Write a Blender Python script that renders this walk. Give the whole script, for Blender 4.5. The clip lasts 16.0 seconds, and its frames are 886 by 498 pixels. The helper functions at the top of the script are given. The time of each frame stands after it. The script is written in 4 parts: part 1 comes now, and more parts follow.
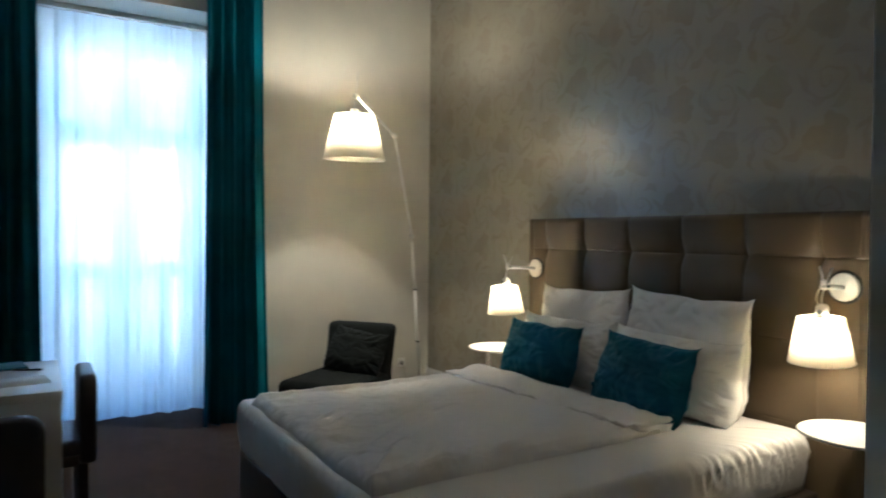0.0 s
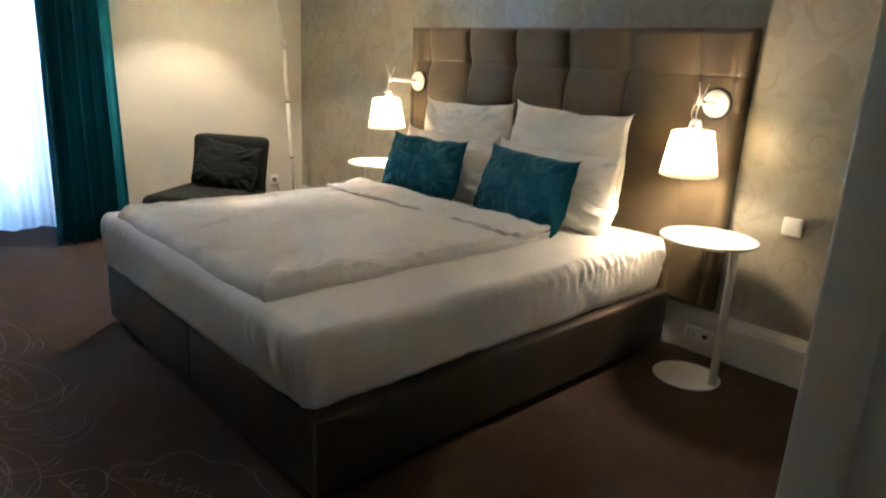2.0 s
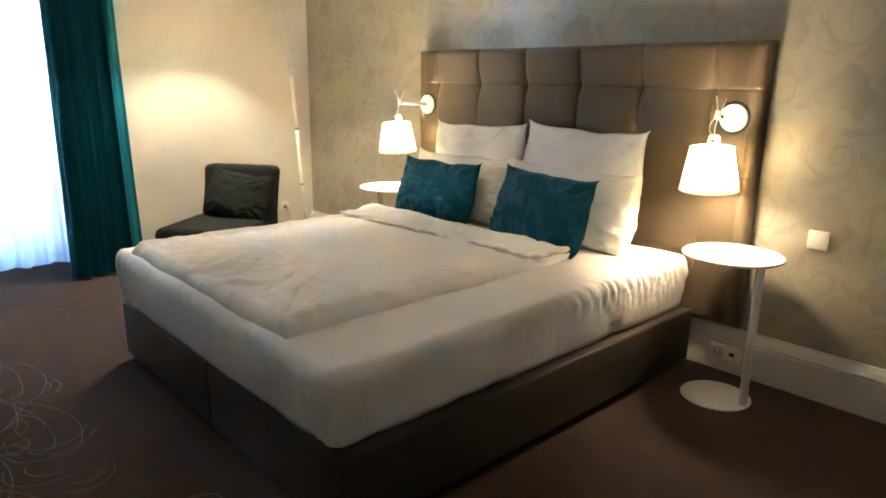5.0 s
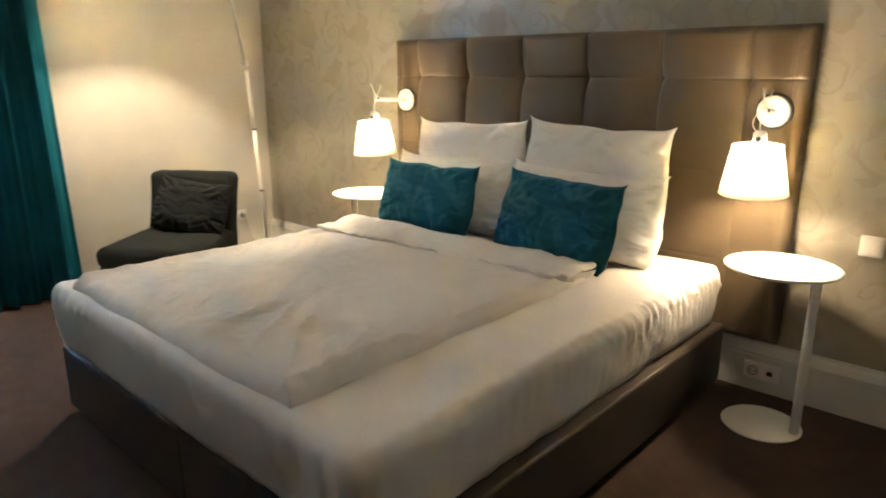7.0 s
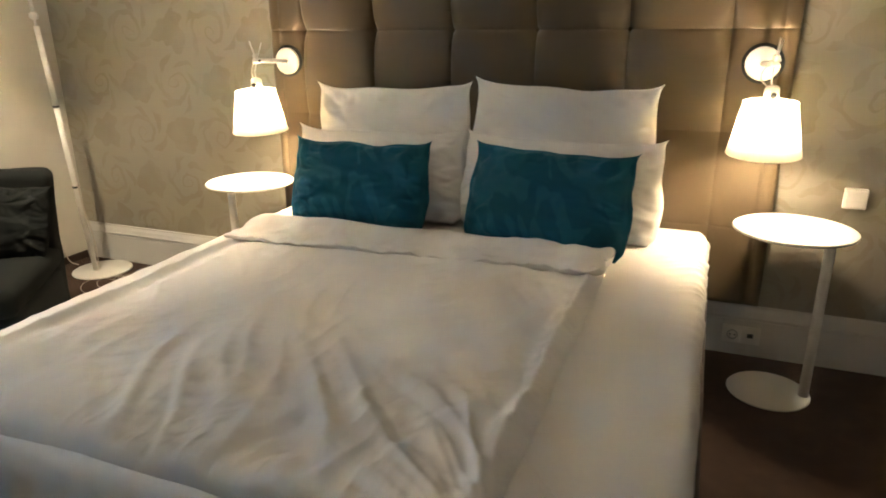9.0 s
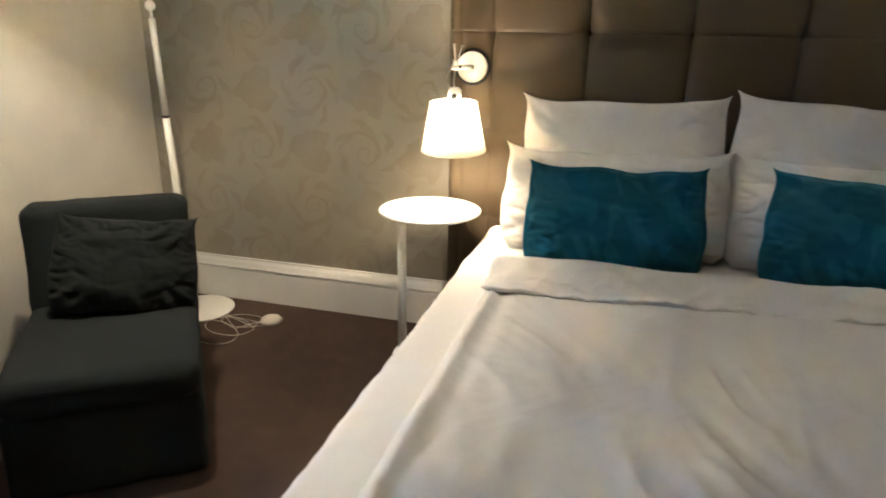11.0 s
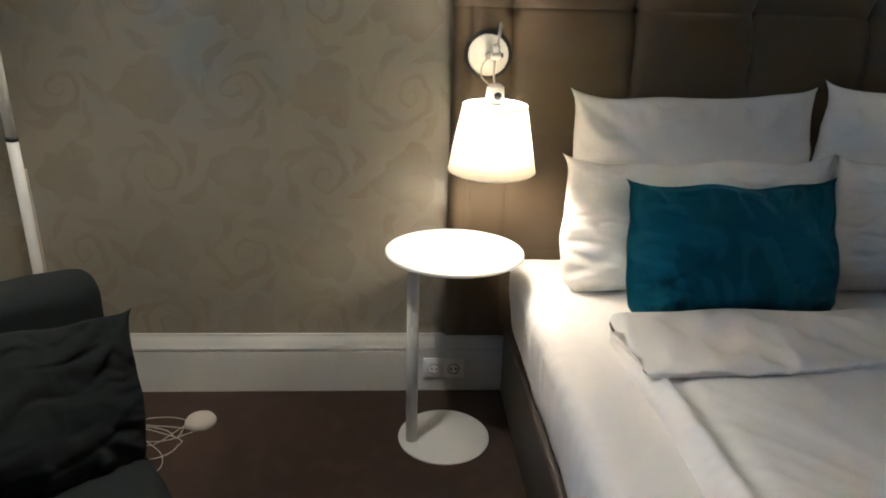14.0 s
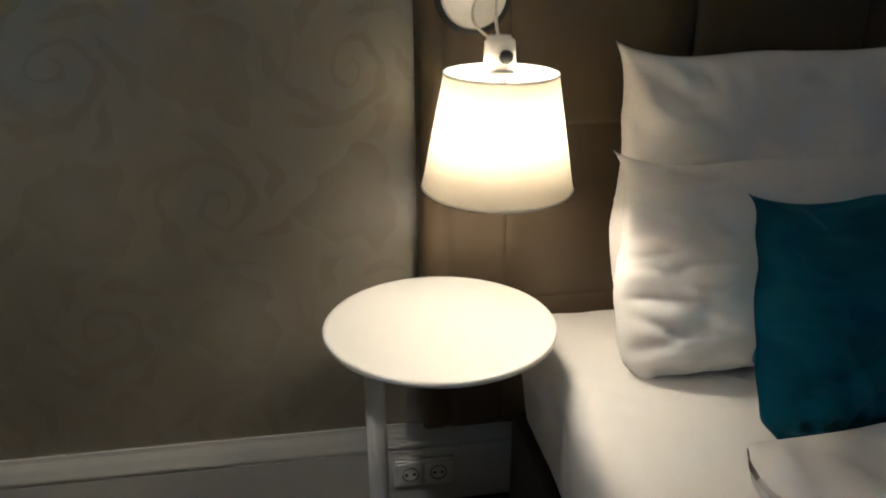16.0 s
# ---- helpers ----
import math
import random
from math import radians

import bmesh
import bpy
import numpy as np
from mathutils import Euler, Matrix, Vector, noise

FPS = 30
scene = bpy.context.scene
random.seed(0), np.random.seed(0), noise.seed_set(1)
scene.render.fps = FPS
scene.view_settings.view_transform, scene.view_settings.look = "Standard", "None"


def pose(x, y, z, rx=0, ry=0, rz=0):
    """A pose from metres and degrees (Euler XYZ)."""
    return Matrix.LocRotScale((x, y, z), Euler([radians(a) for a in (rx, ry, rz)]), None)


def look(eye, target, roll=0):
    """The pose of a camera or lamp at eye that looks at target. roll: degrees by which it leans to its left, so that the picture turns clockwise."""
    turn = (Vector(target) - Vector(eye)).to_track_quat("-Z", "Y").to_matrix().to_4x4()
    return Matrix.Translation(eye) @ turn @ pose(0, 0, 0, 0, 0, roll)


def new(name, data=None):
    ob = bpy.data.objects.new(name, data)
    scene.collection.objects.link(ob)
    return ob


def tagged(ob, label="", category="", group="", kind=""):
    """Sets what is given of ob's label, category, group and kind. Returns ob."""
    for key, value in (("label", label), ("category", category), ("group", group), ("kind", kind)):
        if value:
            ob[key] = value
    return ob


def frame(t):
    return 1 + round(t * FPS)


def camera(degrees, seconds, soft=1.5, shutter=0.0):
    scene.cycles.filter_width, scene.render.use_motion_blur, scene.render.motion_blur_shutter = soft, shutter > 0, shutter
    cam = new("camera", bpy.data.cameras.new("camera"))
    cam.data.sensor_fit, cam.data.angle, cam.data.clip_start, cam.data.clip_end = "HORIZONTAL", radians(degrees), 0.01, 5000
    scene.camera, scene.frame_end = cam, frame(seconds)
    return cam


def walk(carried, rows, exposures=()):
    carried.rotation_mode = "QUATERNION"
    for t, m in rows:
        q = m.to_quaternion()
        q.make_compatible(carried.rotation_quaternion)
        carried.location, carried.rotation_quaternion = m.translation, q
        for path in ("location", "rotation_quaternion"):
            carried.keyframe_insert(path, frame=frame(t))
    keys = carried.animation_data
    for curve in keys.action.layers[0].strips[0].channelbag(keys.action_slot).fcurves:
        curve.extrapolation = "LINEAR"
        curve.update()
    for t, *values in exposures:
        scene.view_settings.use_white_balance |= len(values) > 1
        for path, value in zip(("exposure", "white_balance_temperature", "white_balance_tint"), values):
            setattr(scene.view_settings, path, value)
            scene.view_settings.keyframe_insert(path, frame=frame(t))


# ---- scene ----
cam = camera(67.3, 16.0, soft=1.8, shutter=0.3)
PATH = [
    (0, (3.759, -3.106, 1.448), (2.055, -2.06, 1.408), 0.5),
    (0.3, (3.679, -3.143, 1.433), (2.1, -1.916, 1.394), 1.5),
    (0.5, (3.659, -3.162, 1.437), (2.119, -1.888, 1.371), 1.6),
    (1, (3.648, -3.151, 1.437), (2.19, -1.785, 1.348), 1.9),
    (1.5, (3.646, -3.162, 1.397), (2.208, -1.782, 1.226), 2.8),
    (2, (3.642, -3.142, 1.365), (2.247, -1.816, 0.822), 3.0),
    (2.5, (3.642, -3.146, 1.381), (2.248, -1.858, 0.748), 1.8),
    (3, (3.636, -3.152, 1.392), (2.224, -1.861, 0.808), 0.7),
    (3.5, (3.639, -3.155, 1.392), (2.209, -1.865, 0.853), 0.7),
    (4, (3.617, -3.157, 1.394), (2.184, -1.863, 0.875), 1.0),
    (6.5, (3.285, -3.039, 1.382), (1.885, -1.691, 0.911), 0.2),
    (7, (3.056, -3.006, 1.385), (1.756, -1.575, 0.872), 0.2),
    (7.5, (2.787, -3.051, 1.392), (1.892, -1.351, 0.835), -3.1),
    (8, (2.561, -3.047, 1.382), (1.781, -1.307, 0.778), -0.6),
    (8.2, (2.456, -3.003, 1.372), (1.685, -1.261, 0.764), -0.8),
    (10.3, (1.319, -2.878, 1.409), (0.731, -1.09, 0.733), 1.5),
    (10.5, (1.189, -2.839, 1.363), (0.553, -1.058, 0.712), 2.9),
    (11, (0.764, -2.849, 1.39), (0.252, -1.025, 0.749), 0.9),
    (11.5, (0.547, -2.791, 1.348), (-0.243, -1.06, 0.733), 2.5),
    (12, (0.252, -2.65, 1.34), (-0.578, -0.938, 0.723), 1.4),
    (12.5, (-0.034, -2.486, 1.343), (-0.433, -0.652, 0.651), -0.7),
    (13, (-0.138, -2.389, 1.344), (-0.083, -0.509, 0.665), -0.6),
    (13.5, (-0.15, -2.352, 1.345), (0.038, -0.473, 0.685), 0.5),
    (14, (-0.154, -2.209, 1.339), (-0.033, -0.327, 0.673), 1.6),
    (14.5, (-0.119, -2.011, 1.328), (-0.013, -0.128, 0.664), 0.0),
    (15, (-0.209, -1.78, 1.326), (-0.01, 0.099, 0.67), -1.4),
    (15.5, (-0.233, -1.587, 1.321), (0.065, 0.282, 0.673), -2.0),
    (16, (-0.148, -1.399, 1.213), (0.124, 0.454, 0.513), -0.4),
]
EXPO = [(t, stops, kelvin, tint) for t, stops, kelvin, tint in (
    (0.0, 3.90, 5500, 6), (1.2, 4.36, 6050, 10), (2.0, 5.08, 6150, 11), (3.0, 5.50, 6350, 11), (4.2, 5.50, 6450, 11), (8.0, 5.16, 6750, 11),
    (10.5, 4.8, 6300, 11), (11.0, 4.75, 6050, 11), (12.5, 4.66, 5550, 11), (14.0, 4.02, 5350, 11), (15.0, 3.5, 5300, 11), (16.0, 2.84, 5350, 11))]
walk(cam, [(t, look(eye, target, roll)) for t, eye, target, roll in PATH], EXPO)

# ---- light ----
world = bpy.data.worlds.new("sky")
world.use_nodes = True
scene.world = world
wn = world.node_tree
sky = wn.nodes.new("ShaderNodeTexSky")
sky.sky_type, sky.sun_disc = "NISHITA", False
sky.sun_elevation, sky.sun_rotation = radians(40), radians(120)
sky.ozone_density = 5.0
wn.links.new(sky.outputs[0], wn.nodes["Background"].inputs[0])
wn.nodes["Background"].inputs[1].default_value = 0.15

sun_data = bpy.data.lights.new("sun", "SUN")
sun_data.energy, sun_data.angle, sun_data.color = 2.6, radians(3), (1.0, 0.99, 0.97)
sun = new("sun", sun_data)
sun.matrix_world = look((6, -4, 9), (-2, -3, 0))

BULB_BED, BULB_FLOOR = 12.0, 86.0      # glow of the bulbs inside the shades


# ---- materials ----
class Mat:
    """A node material with short helpers."""

    def __init__(self, name, rough=0.6, metal=0.0, color=(0.5, 0.5, 0.5)):
        self.mat = bpy.data.materials.new(name)
        self.mat.use_nodes = True
        self.nt = self.mat.node_tree
        self.b = self.nt.nodes["Principled BSDF"]
        self.put("Base Color", (*color, 1))
        self.put("Roughness", rough)
        self.put("Metallic", metal)
        self.tc = self.nt.nodes.new("ShaderNodeTexCoord").outputs["Object"]

    def put(self, key, value):
        if hasattr(value, "is_linked"):
            self.nt.links.new(value, self.b.inputs[key])
        else:
            self.b.inputs[key].default_value = value

    def node(self, kind, ins=(), operation=""):
        n = self.nt.nodes.new(kind)
        if operation:
            n.operation = operation
        for k, v in dict(ins).items():
            if hasattr(v, "is_linked"):
                self.nt.links.new(v, n.inputs[k])
            else:
                n.inputs[k].default_value = v
        return n

    def math(self, op, a, b=0.0, c=0.0):
        n = self.nt.nodes.new("ShaderNodeMath")
        n.operation = op
        for i, v in enumerate((a, b, c)):
            if hasattr(v, "is_linked"):
                self.nt.links.new(v, n.inputs[i])
            else:
                n.inputs[i].default_value = v
        return n.outputs[0]

    def noise(self, scale, detail=3.0, vec=None, stretch=None, distortion=0.0):
        v = vec or self.tc
        if stretch:
            m = self.node("ShaderNodeMapping", {"Vector": v, "Scale": stretch})
            v = m.outputs[0]
        n = self.node("ShaderNodeTexNoise", {"Vector": v, "Scale": scale, "Detail": detail, "Distortion": distortion})
        return n.outputs["Fac"]

    def ramp(self, fac, lo, hi):
        n = self.node("ShaderNodeMapRange", {"Value": fac, "From Min": lo, "From Max": hi})
        n.interpolation_type = "SMOOTHSTEP"
        return n.outputs[0]

    def mix(self, fac, a, b):
        n = self.nt.nodes.new("ShaderNodeMix")
        n.data_type = "RGBA"
        for i, v in ((0, fac), (6, a), (7, b)):
            if hasattr(v, "is_linked"):
                self.nt.links.new(v, n.inputs[i])
            else:
                n.inputs[i].default_value = (*v, 1) if isinstance(v, tuple) else v
        return n.outputs[2]

    def mixf(self, fac, a, b):
        return self.math("ADD", self.math("MULTIPLY", fac, b - a), a)

    def bump(self, height, strength=0.3, distance=0.002):
        n = self.node("ShaderNodeBump", {"Height": height, "Strength": strength, "Distance": distance})
        self.put("Normal", n.outputs[0])


def plain(name, color, rough, metal=0.0, grain=300.0, bump=0.08, vary=0.06):
    """A nearly plain surface with faint stains and a fine grain."""
    m = Mat(name, rough, metal)
    big = m.ramp(m.noise(2.3, 4), 0.35, 0.7)
    c2 = tuple(c * (1 - vary) for c in color)
    m.put("Base Color", m.mix(big, color, c2))
    m.put("Roughness", m.mixf(m.noise(9, 3), rough - 0.06, rough + 0.06))
    m.bump(m.noise(grain, 2), bump, 0.001)
    return m


def cloth(name, color, rough=0.85, weave=900.0, bump=0.25, vary=0.12, sheen=0.0):
    m = Mat(name, rough)
    big = m.ramp(m.noise(4, 4), 0.3, 0.7)
    fine = m.noise(weave * 0.4, 2)
    c1 = m.mix(big, color, tuple(c * (1 - vary) for c in color))
    m.put("Base Color", m.mix(m.math("MULTIPLY", fine, 0.35), c1, tuple(c * 0.72 for c in color)))
    if sheen:
        m.put("Sheen Weight", sheen)
        m.put("Sheen Roughness", 0.35)
        m.put("Sheen Tint", (*[min(1, c * 3 + 0.05) for c in color], 1))
    m.put("Specular IOR Level", 0.25)
    w1 = m.noise(weave, 1, stretch=(1, 1, 0.3))
    w2 = m.noise(30, 3)
    m.bump(m.math("ADD", w1, m.math("MULTIPLY", w2, 1.5)), bump, 0.002)
    return m


cream_paint = plain("cream wall paint", (0.64, 0.605, 0.525), 0.75, grain=160, bump=0.15)
white_paint = plain("white gloss paint", (0.68, 0.66, 0.61), 0.4, grain=60, bump=0.05)
grey_paint = plain("matt off-white paint", (0.70, 0.67, 0.60), 0.8, grain=120, bump=0.1)
ceiling_paint = plain("ceiling paint", (0.78, 0.75, 0.7), 0.9, grain=120)
white_metal = plain("white lacquered metal", (0.8, 0.78, 0.72), 0.32, grain=500, bump=0.03, vary=0.03)
aluminium = plain("brushed aluminium", (0.76, 0.75, 0.73), 0.42, 0.75, grain=700, bump=0.05)
white_plastic = plain("white plastic", (0.84, 0.82, 0.77), 0.35, grain=400, bump=0.02, vary=0.03)
black_plastic = plain("black plastic", (0.02, 0.02, 0.02), 0.4, grain=400, bump=0.03)
dark_wood = plain("dark stained wood", (0.05, 0.03, 0.022), 0.45, grain=90)
desk_white = plain("white laminate", (0.75, 0.73, 0.7), 0.3, grain=300, bump=0.02)
paper = plain("paper", (0.8, 0.78, 0.74), 0.8, grain=300)
linen = cloth("white cotton linen", (0.84, 0.81, 0.76), 0.9, 1400, 0.12, 0.03)
teal_velvet = cloth("teal velvet", (0.002, 0.07, 0.11), 0.75, 1200, 0.25, 0.35, 0.35)
teal_curtain = cloth("teal curtain cloth", (0.003, 0.150, 0.212), 0.85, 900, 0.2, 0.2, 0.15)
chair_cloth = cloth("grey green cloth", (0.020, 0.024, 0.024), 0.95, 1000, 0.4, 0.15, 0.1)
bed_base_cloth = cloth("brown leatherette", (0.056, 0.044, 0.035), 0.5, 700, 0.2, 0.1)
headboard_cloth = cloth("bronze satin leatherette", (0.112, 0.080, 0.045), 0.46, 800, 0.15, 0.1)
headboard_cloth.put("Specular IOR Level", 0.45)
chair_leather = cloth("dark brown leather", (0.050, 0.038, 0.035), 0.4, 500, 0.2, 0.15)
booklet_cloth = cloth("teal card", (0.01, 0.12, 0.14), 0.5, 500, 0.1)
grey_plastic = plain("grey plastic", (0.3, 0.29, 0.27), 0.4)
cable_plastic = plain("clear cable", (0.62, 0.56, 0.48), 0.3)

# velvet: smooth leaf-shaped figures burnt out of the deeper pile
nap = teal_velvet.ramp(teal_velvet.noise(3.6, 0.6, distortion=3.4, stretch=(1.0, 1.0, 0.75)), 0.44, 0.53)
soft_nap = teal_velvet.ramp(teal_velvet.noise(3.0, 2.0), 0.35, 0.65)
pile = teal_velvet.mix(soft_nap, (0.0015, 0.082, 0.132), (0.002, 0.092, 0.146))
teal_velvet.put("Base Color", teal_velvet.mix(nap, pile, (0.002, 0.108, 0.164)))
teal_velvet.put("Roughness", teal_velvet.mixf(nap, 0.85, 0.55))


def wallpaper_material():
    """Taupe damask paper: satin silver ground, matt flowers in staggered rows with curled tendrils between them."""
    m = Mat("damask wallpaper", 0.5)
    warp = m.node("ShaderNodeTexNoise", {"Vector": m.tc, "Scale": 9.0, "Detail": 2.5})
    off = m.node("ShaderNodeVectorMath", {0: warp.outputs["Color"], 1: (0.5, 0.5, 0.5)}, operation="SUBTRACT")
    sc = m.node("ShaderNodeVectorMath", {0: off.outputs[0], 1: (0.10, 0.10, 0.10)}, operation="MULTIPLY")
    pos = m.node("ShaderNodeVectorMath", {0: m.tc, 1: sc.outputs[0]}, operation="ADD")
    xyz = m.node("ShaderNodeSeparateXYZ", {0: pos.outputs[0]})
    period = 0.552
    u, v = m.math("DIVIDE", xyz.outputs[0], period), m.math("DIVIDE", xyz.outputs[2], period)

    def cell(du, dv):
        """Distance in metres and angle round the centre of one lattice."""
        a = m.math("MULTIPLY", m.math("SUBTRACT", m.math("FRACT", m.math("ADD", u, du)), 0.5), period)
        b = m.math("MULTIPLY", m.math("SUBTRACT", m.math("FRACT", m.math("ADD", v, dv)), 0.5), period)
        d = m.math("SQRT", m.math("ADD", m.math("MULTIPLY", a, a), m.math("MULTIPLY", b, b)))
        return d, m.math("ARCTAN2", b, a)

    def flower(du, dv):
        d, ang = cell(du, dv)
        lobes = m.math("ADD", m.math("MULTIPLY", m.math("SINE", m.math("MULTIPLY", ang, 7.0)), 0.009), m.math("MULTIPLY", m.math("SINE", m.math("ADD", m.math("MULTIPLY", ang, 3.0), 1.2)), 0.016))
        return m.ramp(m.math("ADD", d, lobes), 0.104, 0.096), d

    def curl(du, dv, hand):
        d, ang = cell(du, dv)
        turn = m.math("FRACT", m.math("ADD", m.math("MULTIPLY", ang, hand / (2 * math.pi)), m.math("MULTIPLY", m.math("LOGARITHM", m.math("ADD", d, 0.004), 2.0), 0.66)))
        line = m.ramp(m.math("ABSOLUTE", m.math("SUBTRACT", turn, 0.5)), 0.15, 0.09)
        reach = m.math("MULTIPLY", m.ramp(d, 0.125, 0.112), m.ramp(d, 0.012, 0.02))
        leaf = m.math("MULTIPLY", m.ramp(m.math("SINE", m.math("ADD", m.math("MULTIPLY", ang, 6.0), m.math("MULTIPLY", d, 60.0 * hand))), 0.25, 0.5),
                      m.math("MULTIPLY", m.ramp(d, 0.095, 0.105), m.ramp(d, 0.165, 0.145)))
        return m.math("MAXIMUM", m.math("MULTIPLY", line, reach), leaf)

    f1, d1 = flower(0.25, 0.53)
    f2, d2 = flower(0.75, 0.03)
    blossom = m.math("MAXIMUM", f1, f2)
    tendril = m.math("MAXIMUM", curl(0.75, 0.53, 1.0), curl(0.25, 0.03, -1.0))
    clear = m.ramp(m.math("MINIMUM", d1, d2), 0.118, 0.13)
    inner = m.ramp(m.noise(34, 2, distortion=1.5), 0.58, 0.66)
    motif = m.math("MAXIMUM", m.math("MULTIPLY", blossom, m.math("SUBTRACT", 1.0, m.math("MULTIPLY", inner, 0.25))), m.math("MULTIPLY", tendril, m.math("MULTIPLY", clear, 0.85)))
    worn = m.math("MULTIPLY", motif, m.mixf(m.ramp(m.noise(5.0, 3), 0.3, 0.65), 0.35, 1.0))
    fade = m.noise(2.2, 2)
    ground = m.mix(fade, (0.290, 0.258, 0.192), (0.262, 0.233, 0.173))
    matt = m.mix(fade, (0.315, 0.281, 0.209), (0.286, 0.254, 0.189))
    m.put("Base Color", m.mix(worn, ground, matt))
    m.put("IOR", 2.0)
    m.put("Specular IOR Level", m.mixf(worn, 0.70, 0.25))
    m.put("Roughness", m.mixf(worn, 0.28, 0.48))
    grain = m.noise(420, 2)
    m.bump(m.math("ADD", m.math("MULTIPLY", worn, 0.12), m.math("MULTIPLY", grain, 0.1)), 0.1, 0.001)
    return m


def carpet_material():
    """Brown cut pile with soft trodden patches."""
    m = Mat("brown patterned carpet", 0.97)
    pile = m.noise(650, 2)
    big = m.noise(1.6, 4)
    c = m.mix(m.ramp(big, 0.3, 0.7), (0.082, 0.053, 0.040), (0.063, 0.041, 0.031))
    c = m.mix(m.math("MULTIPLY", m.ramp(m.noise(14, 6), 0.42, 0.72), 0.45), c, (0.112, 0.073, 0.055))
    c = m.mix(m.math("MULTIPLY", m.ramp(m.noise(3, 5, distortion=1.2), 0.45, 0.75), 0.4), c, (0.046, 0.030, 0.023))
    c = m.mix(m.math("MULTIPLY", pile, 0.5), c, (0.03, 0.02, 0.017))
    m.put("Base Color", c)
    m.put("Specular IOR Level", 0.1)
    m.put("Sheen Weight", 0.12)
    m.put("Sheen Roughness", 0.45)
    m.put("Sheen Tint", (0.62, 0.47, 0.40, 1))
    m.bump(m.math("ADD", pile, m.math("MULTIPLY", m.noise(60, 3), 0.6)), 0.7, 0.004)
    return m


def translucent(name, color, through_part, clear=0.0, weave=600.0):
    """Thin cloth that lets light through."""
    m = Mat(name, 0.9)
    nt = m.nt
    out = nt.nodes["Material Output"]
    fine = m.noise(weave, 2)
    col = m.mix(m.math("MULTIPLY", fine, 0.25), color, tuple(c * 0.85 for c in color))
    tr = m.node("ShaderNodeBsdfTranslucent", {"Color": col})
    m.put("Base Color", col)
    mx = m.node("ShaderNodeMixShader", {0: through_part, 1: m.b.outputs[0], 2: tr.outputs[0]})
    last = mx
    if clear:
        tp = m.node("ShaderNodeBsdfTransparent")
        last = m.node("ShaderNodeMixShader", {0: clear, 1: mx.outputs[0], 2: tp.outputs[0]})
    nt.links.new(last.outputs[0], out.inputs[0])
    return m


def bulb_material(name, strength, color):
    m = Mat(name, 0.5, color=(0.9, 0.85, 0.75))
    m.put("Emission Color", (*color, 1))
    m.put("Emission Strength", strength)
    return m


def glass_material():
    m = Mat("window glass", 0.02, color=(0.95, 0.98, 0.97))
    m.put("Transmission Weight", 1.0)
    m.put("IOR", 1.01)
    return m


def facade_material():
    m = Mat("pale street facade", 0.9)
    m.put("Base Color", m.mix(m.noise(0.6, 4), (0.58, 0.6, 0.6), (0.5, 0.52, 0.52)))
    return m


wallpaper = wallpaper_material()
carpet = carpet_material()
sheer_cloth = translucent("white sheer voile", (0.80, 0.88, 0.91), 0.92, 0.05, 500)
shade_cloth = translucent("parchment lampshade", (0.86, 0.81, 0.70), 0.45, 0.0, 300)
bulb_bed = bulb_material("lit bedside bulb", BULB_BED, (1.0, 0.80, 0.55))
bulb_floor = bulb_material("lit floor lamp bulb", BULB_FLOOR, (1.0, 0.84, 0.62))
glass = glass_material()
facade = facade_material()


# ---- mesh helpers ----
def part(name, bm, material, parent=None, label="", smooth=True):
    me = bpy.data.meshes.new(name)
    bm.normal_update()
    bm.to_mesh(me)
    bm.free()
    me.materials.append(material.mat)
    if smooth:
        me.shade_smooth()
    ob = new(name, me)
    if parent:
        ob.parent = parent
    if label:
        ob["label"] = label
    return ob


def thing(name, m, label, category, group=""):
    ob = new(name)
    ob.empty_display_size = 0.1
    ob.matrix_world = m
    return tagged(ob, label, category, group)


def box(x0, x1, y0, y1, z0, z1, bevel=0.0, seg=2, bm=None):
    bm2 = bmesh.new()
    bmesh.ops.create_cube(bm2, size=1.0, matrix=Matrix.Translation(((x0 + x1) / 2, (y0 + y1) / 2, (z0 + z1) / 2))
                          @ Matrix.Diagonal((x1 - x0, y1 - y0, z1 - z0, 1)))
    if bevel:
        bmesh.ops.bevel(bm2, geom=bm2.edges[:] , offset=bevel, segments=seg, profile=0.5, affect="EDGES")
    if bm is None:
        return bm2
    me = bpy.data.meshes.new("tmp")
    bm2.to_mesh(me)
    bm2.free()
    bm.from_mesh(me)
    bpy.data.meshes.remove(me)
    return bm


def lathe(profile, seg=48, bm=None, m=None):
    """A body turned round z from (radius, height) pairs; closed at radius 0."""
    bm = bm or bmesh.new()
    m = m or Matrix()
    rings = []
    for r, z in profile:
        if r < 1e-6:
            rings.append([bm.verts.new(m @ Vector((0, 0, z)))])
        else:
            rings.append([bm.verts.new(m @ Vector((r * math.cos(2 * math.pi * i / seg), r * math.sin(2 * math.pi * i / seg), z))) for i in range(seg)])
    for a, b in zip(rings, rings[1:]):
        for i in range(seg):
            j = (i + 1) % seg
            if len(a) == 1 and len(b) == 1:
                continue
            if len(a) == 1:
                bm.faces.new((a[0], b[j], b[i]))
            elif len(b) == 1:
                bm.faces.new((a[i], a[j], b[0]))
            else:
                bm.faces.new((a[i], a[j], b[j], b[i]))
    return bm


def disc(r, z0, z1, edge=0.002, seg=64, bm=None, m=None):
    return lathe([(0, z0), (r - edge, z0), (r, z0 + edge), (r, z1 - edge), (r - edge, z1), (0, z1)], seg, bm, m)


